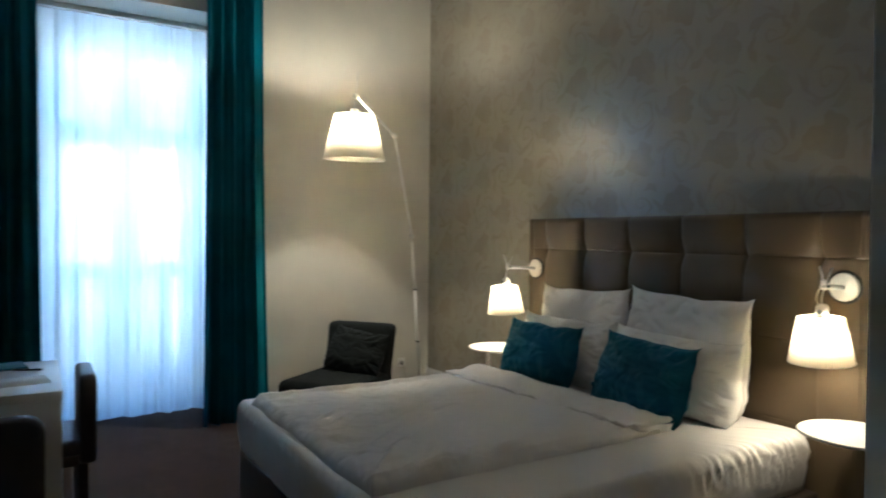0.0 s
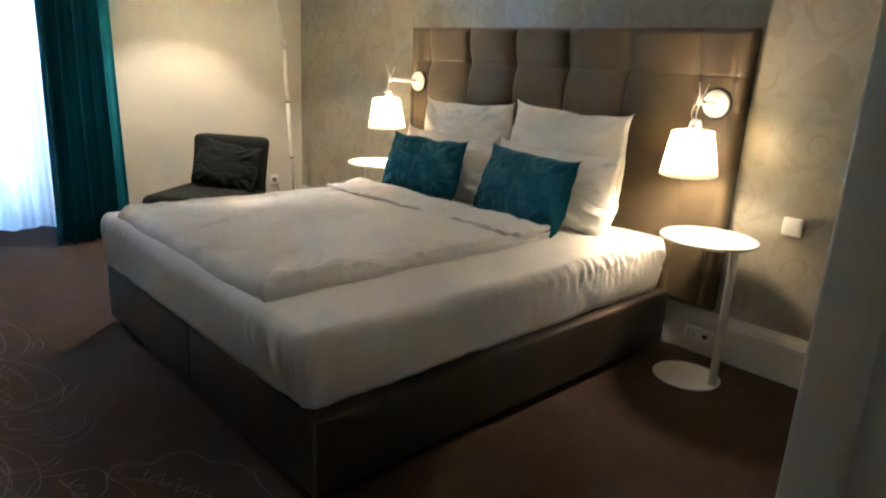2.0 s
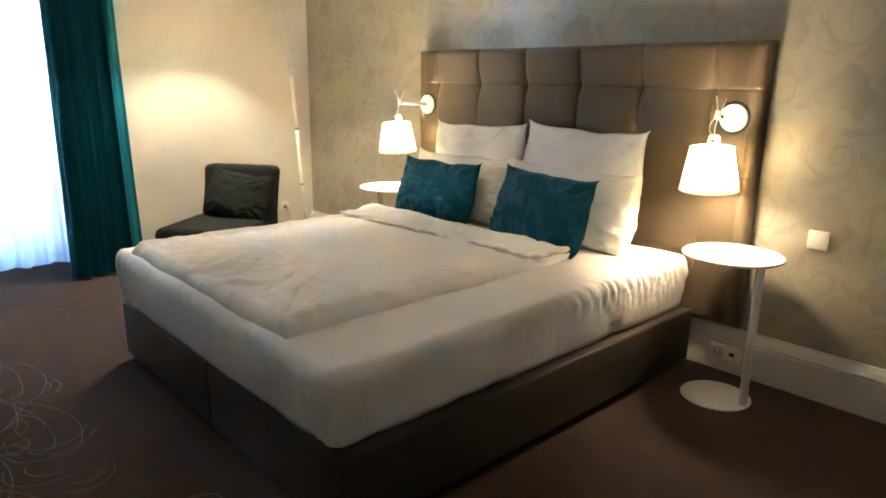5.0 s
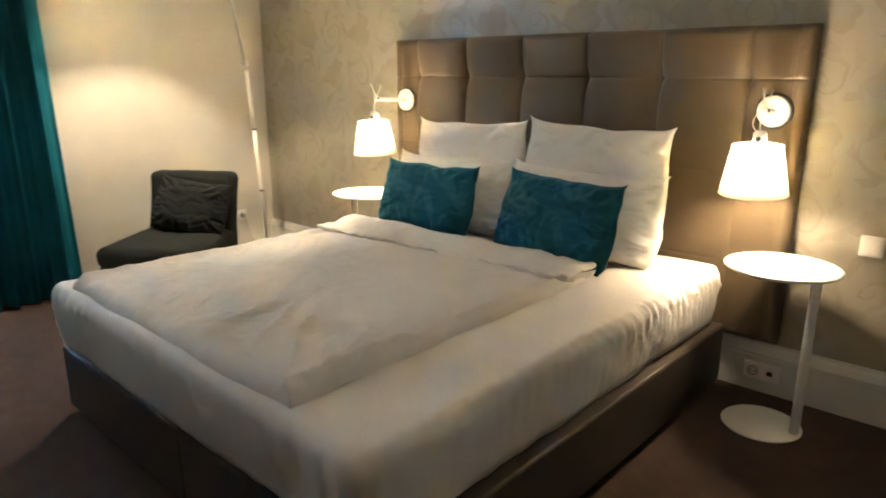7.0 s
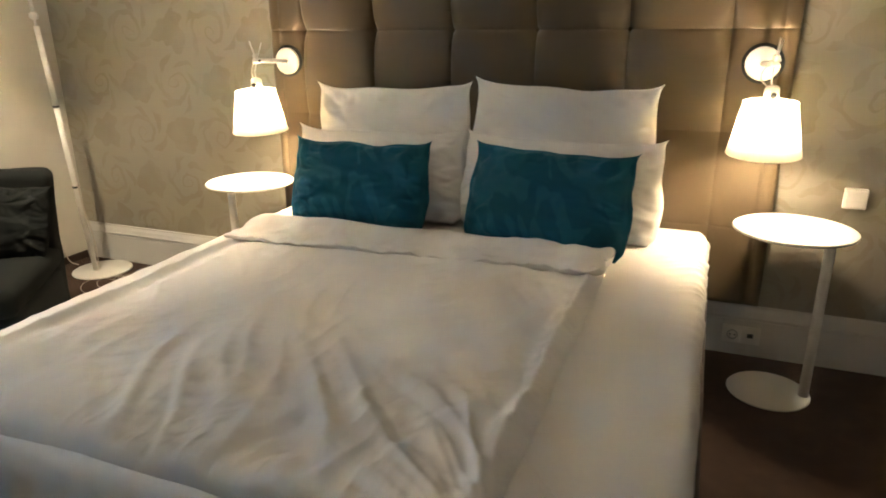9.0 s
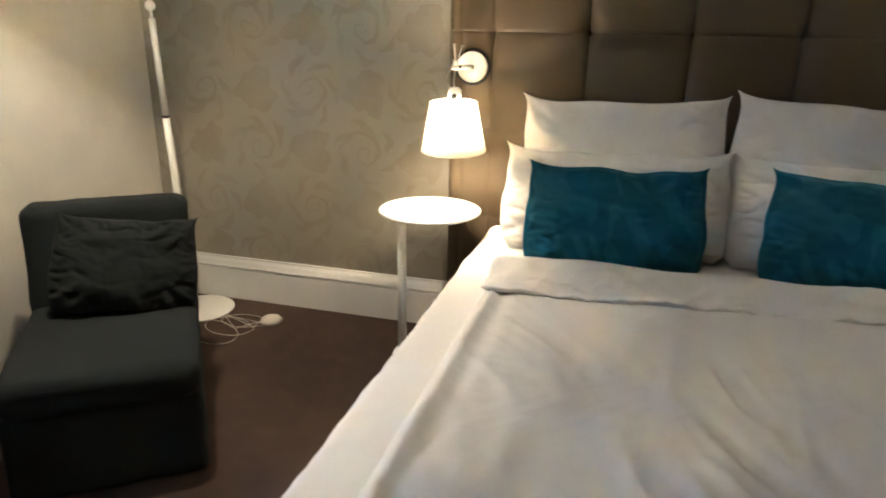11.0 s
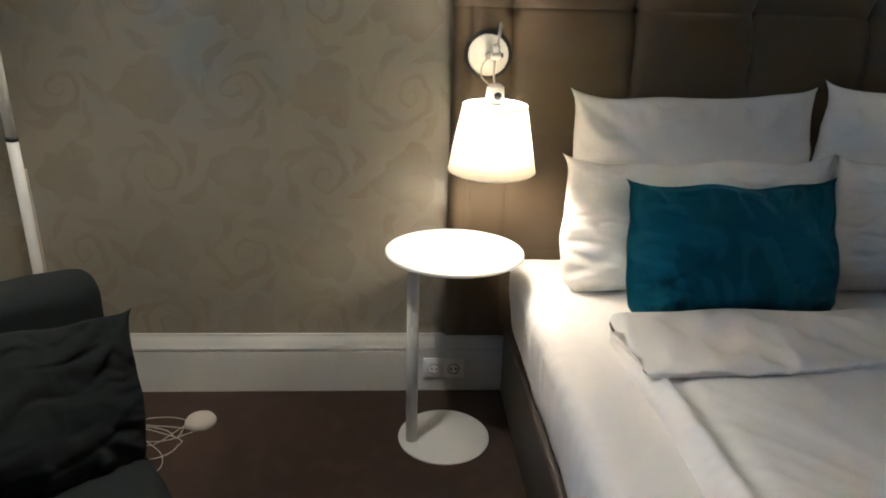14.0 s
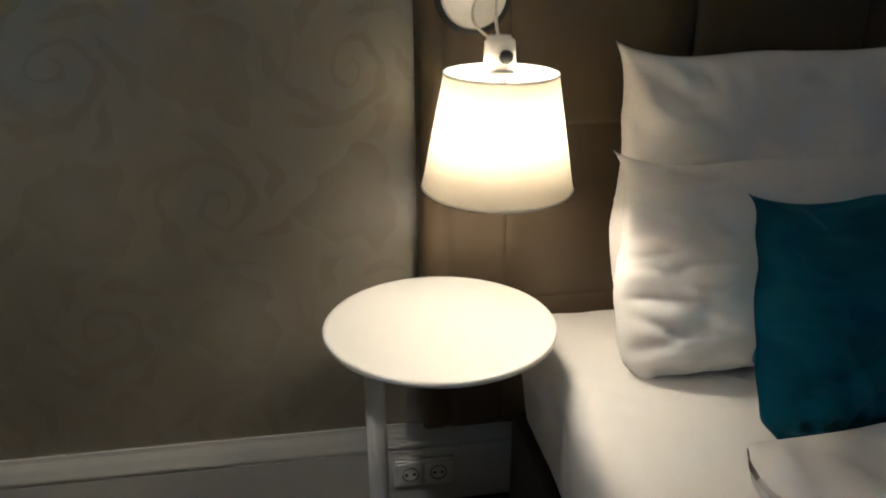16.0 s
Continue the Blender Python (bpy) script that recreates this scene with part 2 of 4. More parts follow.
def tube(points, r, seg=10, bm=None, caps=True):
    """A round bar along a chain of points."""
    bm = bm or bmesh.new()
    pts = [Vector(p) for p in points]
    rings = []
    ref = None
    for i, p in enumerate(pts):
        d = (pts[min(i + 1, len(pts) - 1)] - pts[max(i - 1, 0)]).normalized()
        if ref is None:
            ref = d.orthogonal().normalized()
        ref = (ref - d * ref.dot(d)).normalized()
        side = d.cross(ref)
        rings.append([bm.verts.new(p + r * (ref * math.cos(2 * math.pi * k / seg) + side * math.sin(2 * math.pi * k / seg))) for k in range(seg)])
    for a, b in zip(rings, rings[1:]):
        for k in range(seg):
            j = (k + 1) % seg
            bm.faces.new((a[k], a[j], b[j], b[k]))
    if caps:
        bm.faces.new(rings[0][::-1])
        bm.faces.new(rings[-1])
    return bm


def spline(points, n=8):
    """Catmull-Rom points through the given ones."""
    p = [Vector(q) for q in points]
    p = [2 * p[0] - p[1]] + p + [2 * p[-1] - p[-2]]
    out = []
    for a, b, c, d in zip(p, p[1:], p[2:], p[3:]):
        for i in range(n):
            t = i / n
            out.append(0.5 * (2 * b + (c - a) * t + (2 * a - 5 * b + 4 * c - d) * t * t + (3 * b - 3 * c + d - a) * t ** 3))
    out.append(p[-2])
    return out


def sheet(nu, nv, func, bm=None):
    """A grid of nu by nv cells through func(u, v), u and v from 0 to 1."""
    bm = bm or bmesh.new()
    g = [[bm.verts.new(func(i / nu, j / nv)) for j in range(nv + 1)] for i in range(nu + 1)]
    for i in range(nu):
        for j in range(nv):
            bm.faces.new((g[i][j], g[i + 1][j], g[i + 1][j + 1], g[i][j + 1]))
    return bm


def n3(x, y, z=0.0):
    return noise.noise(Vector((x, y, z)))


def extrude_x(profile, x0, x1):
    """A moulding along x from a closed (y, z) outline."""
    bm = bmesh.new()
    a = [bm.verts.new((x0, y, z)) for y, z in profile]
    b = [bm.verts.new((x1, y, z)) for y, z in profile]
    k = len(profile)
    for i in range(k):
        bm.faces.new((a[i], a[(i + 1) % k], b[(i + 1) % k], b[i]))
    bm.faces.new(a[::-1])
    bm.faces.new(b)
    bmesh.ops.recalc_face_normals(bm, faces=bm.faces[:])
    return bm


def smoothstep(a, b, x):
    t = min(1, max(0, (x - a) / (b - a)))
    return t * t * (3 - 2 * t)


# ---- structure ----
XL, ZC, YB, XR = -1.555, 3.75, -4.7, 5.0
NY0, NY1, NX, NZ = -3.42, -1.83, -2.40, 3.14       # window niche


def structure(name, bm, material, label, category, smooth=False):
    return tagged(part(name, bm, material, smooth=smooth), label, category, kind="structure")


structure("floor", box(NX - 0.3, XR + 0.2, YB - 0.2, 0.2, -0.2, 0), carpet, "brown carpet with thin pale scroll drawing", "floor")
structure("ceiling", box(XL - 0.9, XR + 0.2, YB - 0.2, 0.2, ZC, ZC + 0.2), ceiling_paint, "plain white plastered ceiling", "ceiling")
structure("wall_north", box(XL - 0.9, XR + 0.2, 0, 0.2, 0, ZC), wallpaper, "taupe damask wallpaper with silvery floral pattern", "wall")
structure("wall_south", box(XL - 0.9, XR + 0.2, YB - 0.2, YB, 0, ZC), cream_paint, "plain cream painted wall", "wall")
structure("wall_east", box(XR, XR + 0.2, YB, -2.3, 0, ZC), cream_paint, "plain cream painted wall", "wall")
bm = box(NX, XL, NY1, 0, 0, ZC)
box(NX, XL, YB, NY0, 0, ZC, bm=bm)
box(NX, XL, NY0, NY1, NZ, ZC, bm=bm)
structure("wall_west", bm, cream_paint, "cream painted wall with a deep window niche", "wall")
structure("wall_bathroom", box(3.49, XR - 0.002, -2.46, -0.002, 0, ZC), grey_paint, "white painted partition wall beside the bed", "wall")
structure("trim_1", box(3.457, 3.508, -2.485, -2.42, 0, ZC, 0.004), grey_paint, "white painted corner trim on the partition", "trim", True)

sk = [(0, 0), (-0.022, 0), (-0.022, 0.163), (-0.0195, 0.1655), (-0.0195, 0.169), (-0.025, 0.171), (-0.026, 0.177), (-0.024, 0.183), (-0.022, 0.187), (-0.016, 0.203), (-0.008, 0.219), (-0.006, 0.229), (0, 0.229)]
structure("baseboard_1", extrude_x(sk, XL + 0.002, 3.488), white_paint, "tall white moulded skirting board below the wallpaper", "baseboard")
structure("baseboard_2", box(XL - 0.001, XL + 0.012, NY1, -0.036, 0, 0.045, 0.003), dark_wood, "low dark brown baseboard under the cream wall", "baseboard")



def carpet_scrolls():
    """Thin pale outlines drawn into the carpet: swept plumes, hooked curls and scalloped leaves."""
    rng = random.Random(11)
    bm = bmesh.new()

    def line(points, m, w=0.0048, closed=False):
        pts = [m @ p for p in spline(points + points[:1] if closed else points, 7)]
        left, right = [], []
        for i, p in enumerate(pts):
            d = (pts[min(i + 1, len(pts) - 1)] - pts[max(i - 1, 0)]).normalized()
            ww = w * (0.75 + 0.5 * n3(p.x * 9, p.y * 9, 4)) / 2
            left.append(bm.verts.new((p.x - d.y * ww, p.y + d.x * ww, 0.0015)))
            right.append(bm.verts.new((p.x + d.y * ww, p.y - d.x * ww, 0.0015)))
        for i in range(len(pts) - 1):
            bm.faces.new((right[i], right[i + 1], left[i + 1], left[i]))

    def plume(m, n=5, size=1.0):
        # nested sweeps that end in small hooks
        for k in range(n):
            r, q = size * (1 - 0.12 * k), 0.05 * k * size
            line([(q, 0.02 * k, 0), (0.22 * r + q, 0.10 * r - q, 0), (0.45 * r, 0.11 * r - 1.5 * q, 0), (0.62 * r, 0.03 * r - q, 0), (0.66 * r, -0.05 * r - q, 0), (0.60 * r, -0.07 * r - q, 0)], m)

    def hook(m, r, turns=0.8, n=2):
        # a crescent of two arcs that meet in a point
        for k in range(n):
            e = 1 - 0.30 * k
            line([(r * e * math.cos(a) - 0.12 * r * k, r * 0.8 * e * math.sin(a), 0) for a in (math.pi * turns * (i / 5) - 0.6 for i in range(6))], m)

    def leaf(m, a, b, lobes):
        pts = []
        for i in range(lobes * 3):
            t = 2 * math.pi * i / (lobes * 3)
            e = 1.0 + (0.0, 0.16, 0.10)[i % 3] + 0.05 * rng.uniform(-1, 1)
            pts.append((a * e * math.cos(t), b * e * math.sin(t), 0))
        line(pts, m, closed=True)
        line([(-a * 0.95, -b * 0.1, 0), (-0.3 * a, 0.12 * b, 0), (0.3 * a, 0.15 * b, 0), (0.7 * a, 0.0, 0)], m)
        zig = [(-0.8 * a + 0.13 * a * i, b * (0.02 if i % 2 else 0.32), 0) for i in range(8)]
        line(zig, m)
        for cx, cy in ((0.35, -0.45), (0.05, -0.55)):
            line([(a * cx + 0.035 * math.cos(t), b * cy + 0.018 * math.sin(t), 0) for t in (0, 1.26, 2.5, 3.8, 5.0)], m, closed=True)

    for x, y, turn, size in ((-0.25, -2.72, 8, 1.0), (-0.10, -2.95, -12, 1.1), (0.30, -2.78, 14, 1.05), (0.55, -2.98, 2, 1.1), (0.95, -3.02, 22, 0.9), (1.15, -2.86, -20, 0.7), (-0.5, -3.1, 20, 1.0)):
        plume(pose(x, y, 0, 0, 0, turn), rng.randint(4, 6), size)
    for x, y, turn, r in ((0.78, -2.66, -40, 0.20), (1.00, -2.70, -75, 0.17), (1.14, -2.64, -15, 0.13), (0.62, -2.80, 30, 0.16), (1.30, -2.78, -60, 0.12), (0.28, -2.62, 10, 0.13), (0.92, -2.86, 160, 0.16)):
        hook(pose(x, y, 0, 0, 0, turn), r)
    for x, y, turn, a, b, lobes in ((1.80, -2.46, 25, 0.26, 0.19, 7), (1.66, -2.74, -5, 0.20, 0.14, 6), (1.38, -3.06, 40, 0.22, 0.15, 6), (0.15, -3.22, 0, 0.22, 0.15, 7)):
        leaf(pose(x, y, 0, 0, 0, turn), a, b, lobes)
    return bm


scroll_yarn = cloth("pale carpet yarn", (0.24, 0.215, 0.20), 0.95, 500, 0.3, 0.5)
tagged(part("carpet_scrolls", carpet_scrolls(), scroll_yarn), "thin pale grey scrolls woven into the brown carpet", "carpet pattern", kind="stuff")


# ---- window ----
def build_window():
    x = NX + 0.08
    win = tagged(new("window_1"), "tall white double casement window with a transom", "window", kind="structure")
    y0, y1, z0, z1, zt = -3.035, -1.885, 0.0, NZ, 2.24
    fr = bmesh.new()
    for a in ((NY0, y0 + 0.06, z0, z1), (y1 - 0.06, NY1, z0, z1), (y0 + 0.06, y1 - 0.06, 2.95, z1), (y0 + 0.06, y1 - 0.06, z0, 0.12)):
        box(x - 0.08, x, a[0], a[1], a[2], a[3], 0.004, 1, fr)
    part("window_frame", fr, white_paint, win)
    part("transom", box(x - 0.07, x + 0.015, y0 + 0.06, y1 - 0.06, zt - 0.03, zt + 0.03, 0.006), white_paint, win)
    mid = (y0 + y1) / 2
    part("mullion", box(x - 0.065, x + 0.02, mid - 0.04, mid + 0.04, 0.12, 2.95, 0.006), white_paint, win)
    for ya, yb in ((y0 + 0.06, mid - 0.04), (mid + 0.04, y1 - 0.06)):
        for za, zb in ((0.12, zt - 0.03), (zt + 0.03, 2.95)):
            s = bmesh.new()
            w = 0.055
            for a in ((ya, ya + w, za, zb), (yb - w, yb, za, zb), (ya + w, yb - w, za, za + w), (ya + w, yb - w, zb - w, zb)):
                box(x - 0.05, x - 0.005, a[0], a[1], a[2], a[3], 0.004, 1, s)
            sash = part("sash", s, white_paint, win)
            pane = part("pane", box(x - 0.03, x - 0.026, ya + w, yb - w, za + w, zb - w), glass, sash)
            pane.visible_shadow = False


build_window()

rail = thing("balcony_railing", pose(NX - 0.32, 0, 0), "white stone balustrade outside the window", "railing")
part("top_rail", box(-0.09, 0.09, -3.9, -1.3, 1.06, 1.18, 0.01), white_paint, rail)
part("plinth", box(-0.09, 0.09, -3.9, -1.3, -0.1, 0.24, 0.01), facade, rail)
for k in range(11):
    prof = [(0, 0.24), (0.055, 0.24), (0.055, 0.30), (0.03, 0.34), (0.06, 0.50), (0.056, 0.60), (0.028, 0.86), (0.042, 0.92), (0.055, 0.98), (0.055, 1.06), (0, 1.06)]
    part("baluster", lathe(prof, 12, m=pose(0, -3.75 + k * 0.235, 0)), white_paint, rail)
structure("ground", box(-60, NX - 0.02, -60, 60, -4.2, -4.0), facade, "pale street paving far below the window", "ground")
structure("balcony_slab", box(NX - 0.5, NX - 0.002, -4.0, -1.2, -0.25, -0.1), facade, "stone balcony slab", "balcony")

house = thing("apartment_building", pose(-24, -3, -4), "pale rendered house across the street", "building")
part("wall", box(-4, 0, -22, 22, 0, 9.3), facade, house)
part("roof", box(-4.4, 0.4, -22.4, 22.4, 9.3, 9.8, 0.05), dark_wood, house)
for iy in range(9):
    for iz in range(3):
        yy, zz = -20 + iy * 5, 1.0 + iz * 2.9
        wd = part("window", box(-0.02, 0.05, yy - 0.75, yy + 0.75, zz, zz + 1.9, 0.02), white_paint, house)
        part("pane", box(0.05, 0.06, yy - 0.6, yy + 0.6, zz + 0.15, zz + 1.75), black_plastic, wd)


# ---- curtains ----
def curtain(name, y0, y1, z1, folds, depth, seed, material, label, flare=0.0, x=-1.40, z0=0.012):
    def f(u, v):
        ph = u * folds * 2 * math.pi + 1.3 * n3(u * 5, seed, v * 0.5) + 0.5 * n3(u * 3, seed + 7, v * 1.2)
        low = 1 - v
        amp = depth * (0.55 + 0.5 * low) * (0.75 + 0.5 * n3(u * 6, seed + 3, 0.2))
        dx = amp * math.sin(ph) + 0.35 * amp * math.sin(2.1 * ph + seed)
        yy = y0 + (y1 - y0) * u + 0.25 * amp * math.cos(ph) + flare * low * low * (u - 0.4)
        zz = z0 + (z1 - z0) * v + (0.006 * math.sin(ph * 0.5) if v == 0 else 0)
        return (x + dx + 0.03 * low * low, yy, zz)
    ob = part(name, sheet(int(folds * 14), 26, f), material)
    sol = ob.modifiers.new("thickness", "SOLIDIFY")
    sol.thickness = 0.004
    return tagged(ob, label, "curtain")


curtain("curtain", -2.02, -1.60, 3.73, 5.0, 0.055, 2.0, teal_curtain, "dark teal velvet curtain gathered beside the window", 0.08)
curtain("curtain", -3.75, -3.10, 3.73, 7.0, 0.055, 5.0, teal_curtain, "dark teal velvet curtain gathered beside the window", 0.05)
sheer = curtain("sheer_curtain", -3.40, -1.85, 3.09, 12.0, 0.022, 9.0, sheer_cloth, "white translucent sheer curtain glowing with daylight", 0.0, -1.93, 0.02)
sheer.modifiers.clear()
track = thing("curtain_track", pose(0, 0, 0), "slim white ceiling curtain track", "curtain rail")
part("sheer_rail", box(-1.945, -1.915, NY0 + 0.002, NY1 - 0.002, 3.1, NZ - 0.001, 0.003), white_metal, track)
part("curtain_rail", box(-1.42, -1.38, -4.0, -1.5, 3.732, ZC - 0.001, 0.003), white_metal, track)


# ---- bed ----
HW, HZ0, HZ1, HT = 2.32, 0.248, 1.573, 0.09
SEAM_X = [0.184 + 0.380 * i for i in range(6)]
SEAM_Z = [0.589, 0.974, 1.363]


def build_headboard():
    hb = thing("headboard", pose(0, 0, 0), "tall tufted bronze-brown upholstered headboard fixed to the wall", "headboard")

    def f(u, v):
        x, z = u * HW, HZ0 + v * (HZ1 - HZ0)
        dx = min(abs(x - s) for s in SEAM_X)
        dz = min(abs(z - s) for s in SEAM_Z)
        inner = smoothstep(SEAM_X[0] - 0.02, SEAM_X[0] + 0.02, x) * smoothstep(SEAM_X[-1] + 0.02, SEAM_X[-1] - 0.02, x)
        low = 0.35 + 0.65 * smoothstep(0.95, 1.25, z)
        # cells swell between the pulled seams; the outer strips stay flatter
        swell = (1 - math.exp(-dx / 0.034)) * (0.6 + 0.4 * (1 - math.exp(-dz / 0.05)))
        puff = (0.006 + 0.016 * inner) * low * swell
        depth = low * (0.005 * math.exp(-dx / 0.006) + 0.0050 * math.exp(-dz / 0.005))
        knot = 0.040 * low * math.exp(-math.hypot(dx, 0.75 * dz) / 0.030)
        # short pulled pleats that run up and down from each button
        pleat = 0.010 * low * math.exp(-dx / 0.010) * math.exp(-dz / 0.085)
        edge = min(x, HW - x, z - HZ0, HZ1 - z)
        rnd = 0.034 * (1 - math.sqrt(max(0.0, 1 - (1 - min(1, edge / 0.034)) ** 2)))
        side = min(x, HW - x)
        welt = 0.006 * math.exp(-((side - 0.058) / 0.010) ** 2)
        wr = 0.002 * n3(x * 9, z * 9, 3.0) + 0.0014 * n3(x * 30, z * 7, 6.0) * math.exp(-side / 0.1)
        return (x, -(HT - 0.008 - depth - knot - pleat + puff - rnd - welt + wr), z)

    xs, zs = [0.0] + SEAM_X + [HW], [HZ0] + SEAM_Z + [HZ1]
    for xa, xb in zip(xs, xs[1:]):
        for za, zb in zip(zs, zs[1:]):
            def cell(u, v):
                return f((xa + u * (xb - xa)) / HW, (za + v * (zb - za) - HZ0) / (HZ1 - HZ0))
            bm = sheet(max(30, int((xb - xa) / 0.005)), int((zb - za) / 0.005), cell)
            edge = [e for e in bm.edges if e.is_boundary]
            ret = bmesh.ops.extrude_edge_only(bm, edges=edge)
            for v in ret["geom"]:
                if isinstance(v, bmesh.types.BMVert):
                    v.co.y = -0.004
            for fc in bm.faces:
                fc.smooth = True
            for e in edge:
                e.smooth = False
            part("panel", bm, headboard_cloth, hb, smooth=False)
    for i, sx in enumerate(SEAM_X):
        for sz in SEAM_Z[1:]:
            if 0 < i < 5:
                part("button", lathe([(0.011, 0), (0.009, 0.004), (0, 0.006)], 12, m=pose(sx, -HT + (0.052 if sz > 1.2 else 0.026), sz, 90, 0, 0)), headboard_cloth, hb)
    return hb


build_headboard()

BX0, BX1, BY0, BY1 = 0.204, 2.115, -2.184, -0.095


def build_bed():
    bed = thing("bed", pose(0, 0, 0), "wide brown upholstered box-spring base on the carpet", "bed")
    mid = 1.19
    for a, b in ((BX0, mid - 0.003), (mid + 0.003, BX1)):
        bm = box(a, b, BY0, BY1, 0.035, 0.305)
        bmesh.ops.bevel(bm, geom=bm.edges[:], offset=0.014, segments=4, profile=0.55, affect="EDGES")
        part("box_spring", bm, bed_base_cloth, bed)
    for x in (BX0 + 0.1, mid - 0.12, mid + 0.12, BX1 - 0.1):
        for y in (BY0 + 0.12, BY1 - 0.12):
            part("foot", lathe([(0, 0), (0.025, 0), (0.03, 0.036), (0, 0.036)], 16, m=pose(x, y, 0)), black_plastic, bed)
    return bed


build_bed()


def build_mattress():
    """A soft block in a fitted sheet, with pulled corners and creases."""
    x0, x1, y0, y1, z0, z1 = 0.188, 2.102, -2.214, -0.099, 0.318, 0.577
    cx, cy, hx, hy = (x0 + x1) / 2, (y0 + y1) / 2, (x1 - x0) / 2, (y1 - y0) / 2
    prof = []
    for i in range(9):                     # side from the bottom up, then over the edge
        a = i / 8
        prof.append((0.012 + 0.02 * (1 - a) ** 2, z0 + a * (z1 - z0 - 0.06)))
    for i in range(1, 9):
        a = i / 8 * math.pi / 2
        prof.append((0.012 + 0.05 * (1 - math.cos(a)), z1 - 0.06 + 0.06 * math.sin(a)))
    n, rad = 1200, 0.062
    per = 4 * (hx + hy)
    bm = bmesh.new()
    rings = []

    def around(s, inset):
        """Point of a rounded rectangle at the share s of its length."""
        d = s * per
        sides = [(-hx, -hy, 1, 0, 2 * hx), (hx, -hy, 0, 1, 2 * hy), (hx, hy, -1, 0, 2 * hx), (-hx, hy, 0, -1, 2 * hy)]
        for sx, sy, ux, uy, ln in sides:
            if d <= ln + 1e-9:
                px, py = sx + ux * d, sy + uy * d
                break
            d -= ln
        px, py = max(-hx + rad, min(hx - rad, px)) , max(-hy + rad, min(hy - rad, py))
        qx, qy = sx + ux * d, sy + uy * d
        v = Vector((qx - px, qy - py))
        if v.length < 1e-6:
            v = Vector((0, -1))
        v.normalize()
        return px + v.x * (rad - inset), py + v.y * (rad - inset)

    for inset, z in prof:
        ring = []
        for k in range(n):
            s = k / n
            x, y = around(s, inset)
            wave = n3(x * 7, y * 7, z * 3) * 0.006 + n3(x * 22 + z * 12, y * 22, z * 6) * 0.0035
            right = smoothstep(0.7, 0.9, x) * smoothstep(-0.2, 0.9, y)
            wave += right * 0.007 * (0.8 * math.sin((y + z * 0.9) * 95 + 9 * n3(y * 5, z * 5)) + 1.1 * n3(y * 60 + z * 30, z * 14, 4) + 0.6 * n3(y * 120, z * 30, 8)) * smoothstep(0.36, 0.5, z)
            front = smoothstep(-hy + 0.06, -hy + 0.01, y) * smoothstep(0.45, 0.62, abs(x) / hx)
            wave += front * 0.0045 * (math.sin(x * 75 + z * 14 + 4 * n3(x * 7, z * 5)) + n3(x * 30, z * 14, 2) + 0.8 * n3(x * 80 - z * 40, z * 25, 6)) * smoothstep(0.31, 0.40, z) * smoothstep(0.57, 0.5, z)
            out = Vector((x, y)).normalized()
            near = math.exp(-math.hypot(x - hx, y + hy) / 0.30)
            wave -= 0.022 * near * smoothstep(0.53, 0.32, z) * (1 - 0.25 * math.exp(-math.hypot(x - hx, y + hy) / 0.05))
            tuck = math.atan2(y + hy - 0.1, hx - 0.1 - x)
            wave += 0.010 * math.exp(-math.hypot(x - hx, y + hy) / 0.16) * math.sin(tuck * 9 + z * 22) * smoothstep(0.56, 0.45, z)
            hem = (0.010 * n3(x * 4, y * 4, 17) + 0.006 * n3(x * 11, y * 11, 3)) * smoothstep(0.39, 0.32, z)
            ring.append(bm.verts.new((cx + x + 0.004 * y / hy + out.x * wave, cy + y + out.y * wave, z + 0.4 * wave + hem)))
        rings.append(ring)
    for a, b in zip(rings, rings[1:]):
        for k in range(n):
            j = (k + 1) % n
            bm.faces.new((a[k], a[j], b[j], b[k]))
    last = rings[-1]
    for f in range(1, 12):
        sc = 1 - f / 12
        ring = []
        for v in last:
            x, y = (v.co.x - cx) * sc, (v.co.y - cy) * sc
            ring.append(bm.verts.new((cx + x, cy + y, z1 + (v.co.z - z1) * sc ** 16 + 0.012 * (1 - sc) + 0.004 * n3(x * 8, y * 8, 2) * (1 - sc))))
        for k in range(n):
            j = (k + 1) % n
            bm.faces.new((rings[-1][k], rings[-1][j], ring[j], ring[k]))
        rings.append(ring)
    soft = [v for ring in rings[len(prof) - 2:] for v in ring]
    for k in range(18):
        bmesh.ops.smooth_vert(bm, verts=soft, factor=0.5, use_axis_z=True)
    c = bm.verts.new((cx, cy, z1 + 0.012))
    for k in range(n):
        bm.faces.new((rings[-1][k], rings[-1][(k + 1) % n], c))
    bm.faces.new(rings[0][::-1])
    mat = thing("mattress", pose(0, 0, 0), "thick mattress in a white fitted sheet on the bed base", "mattress")
    part("fitted_sheet", bm, linen, mat)
    part("core", box(x0 + 0.15, x1 - 0.17, y0 + 0.17, y1 - 0.02, 0.3055, 0.35, 0.01), paper, mat, "pale mattress underside")
    return mat


build_mattress()


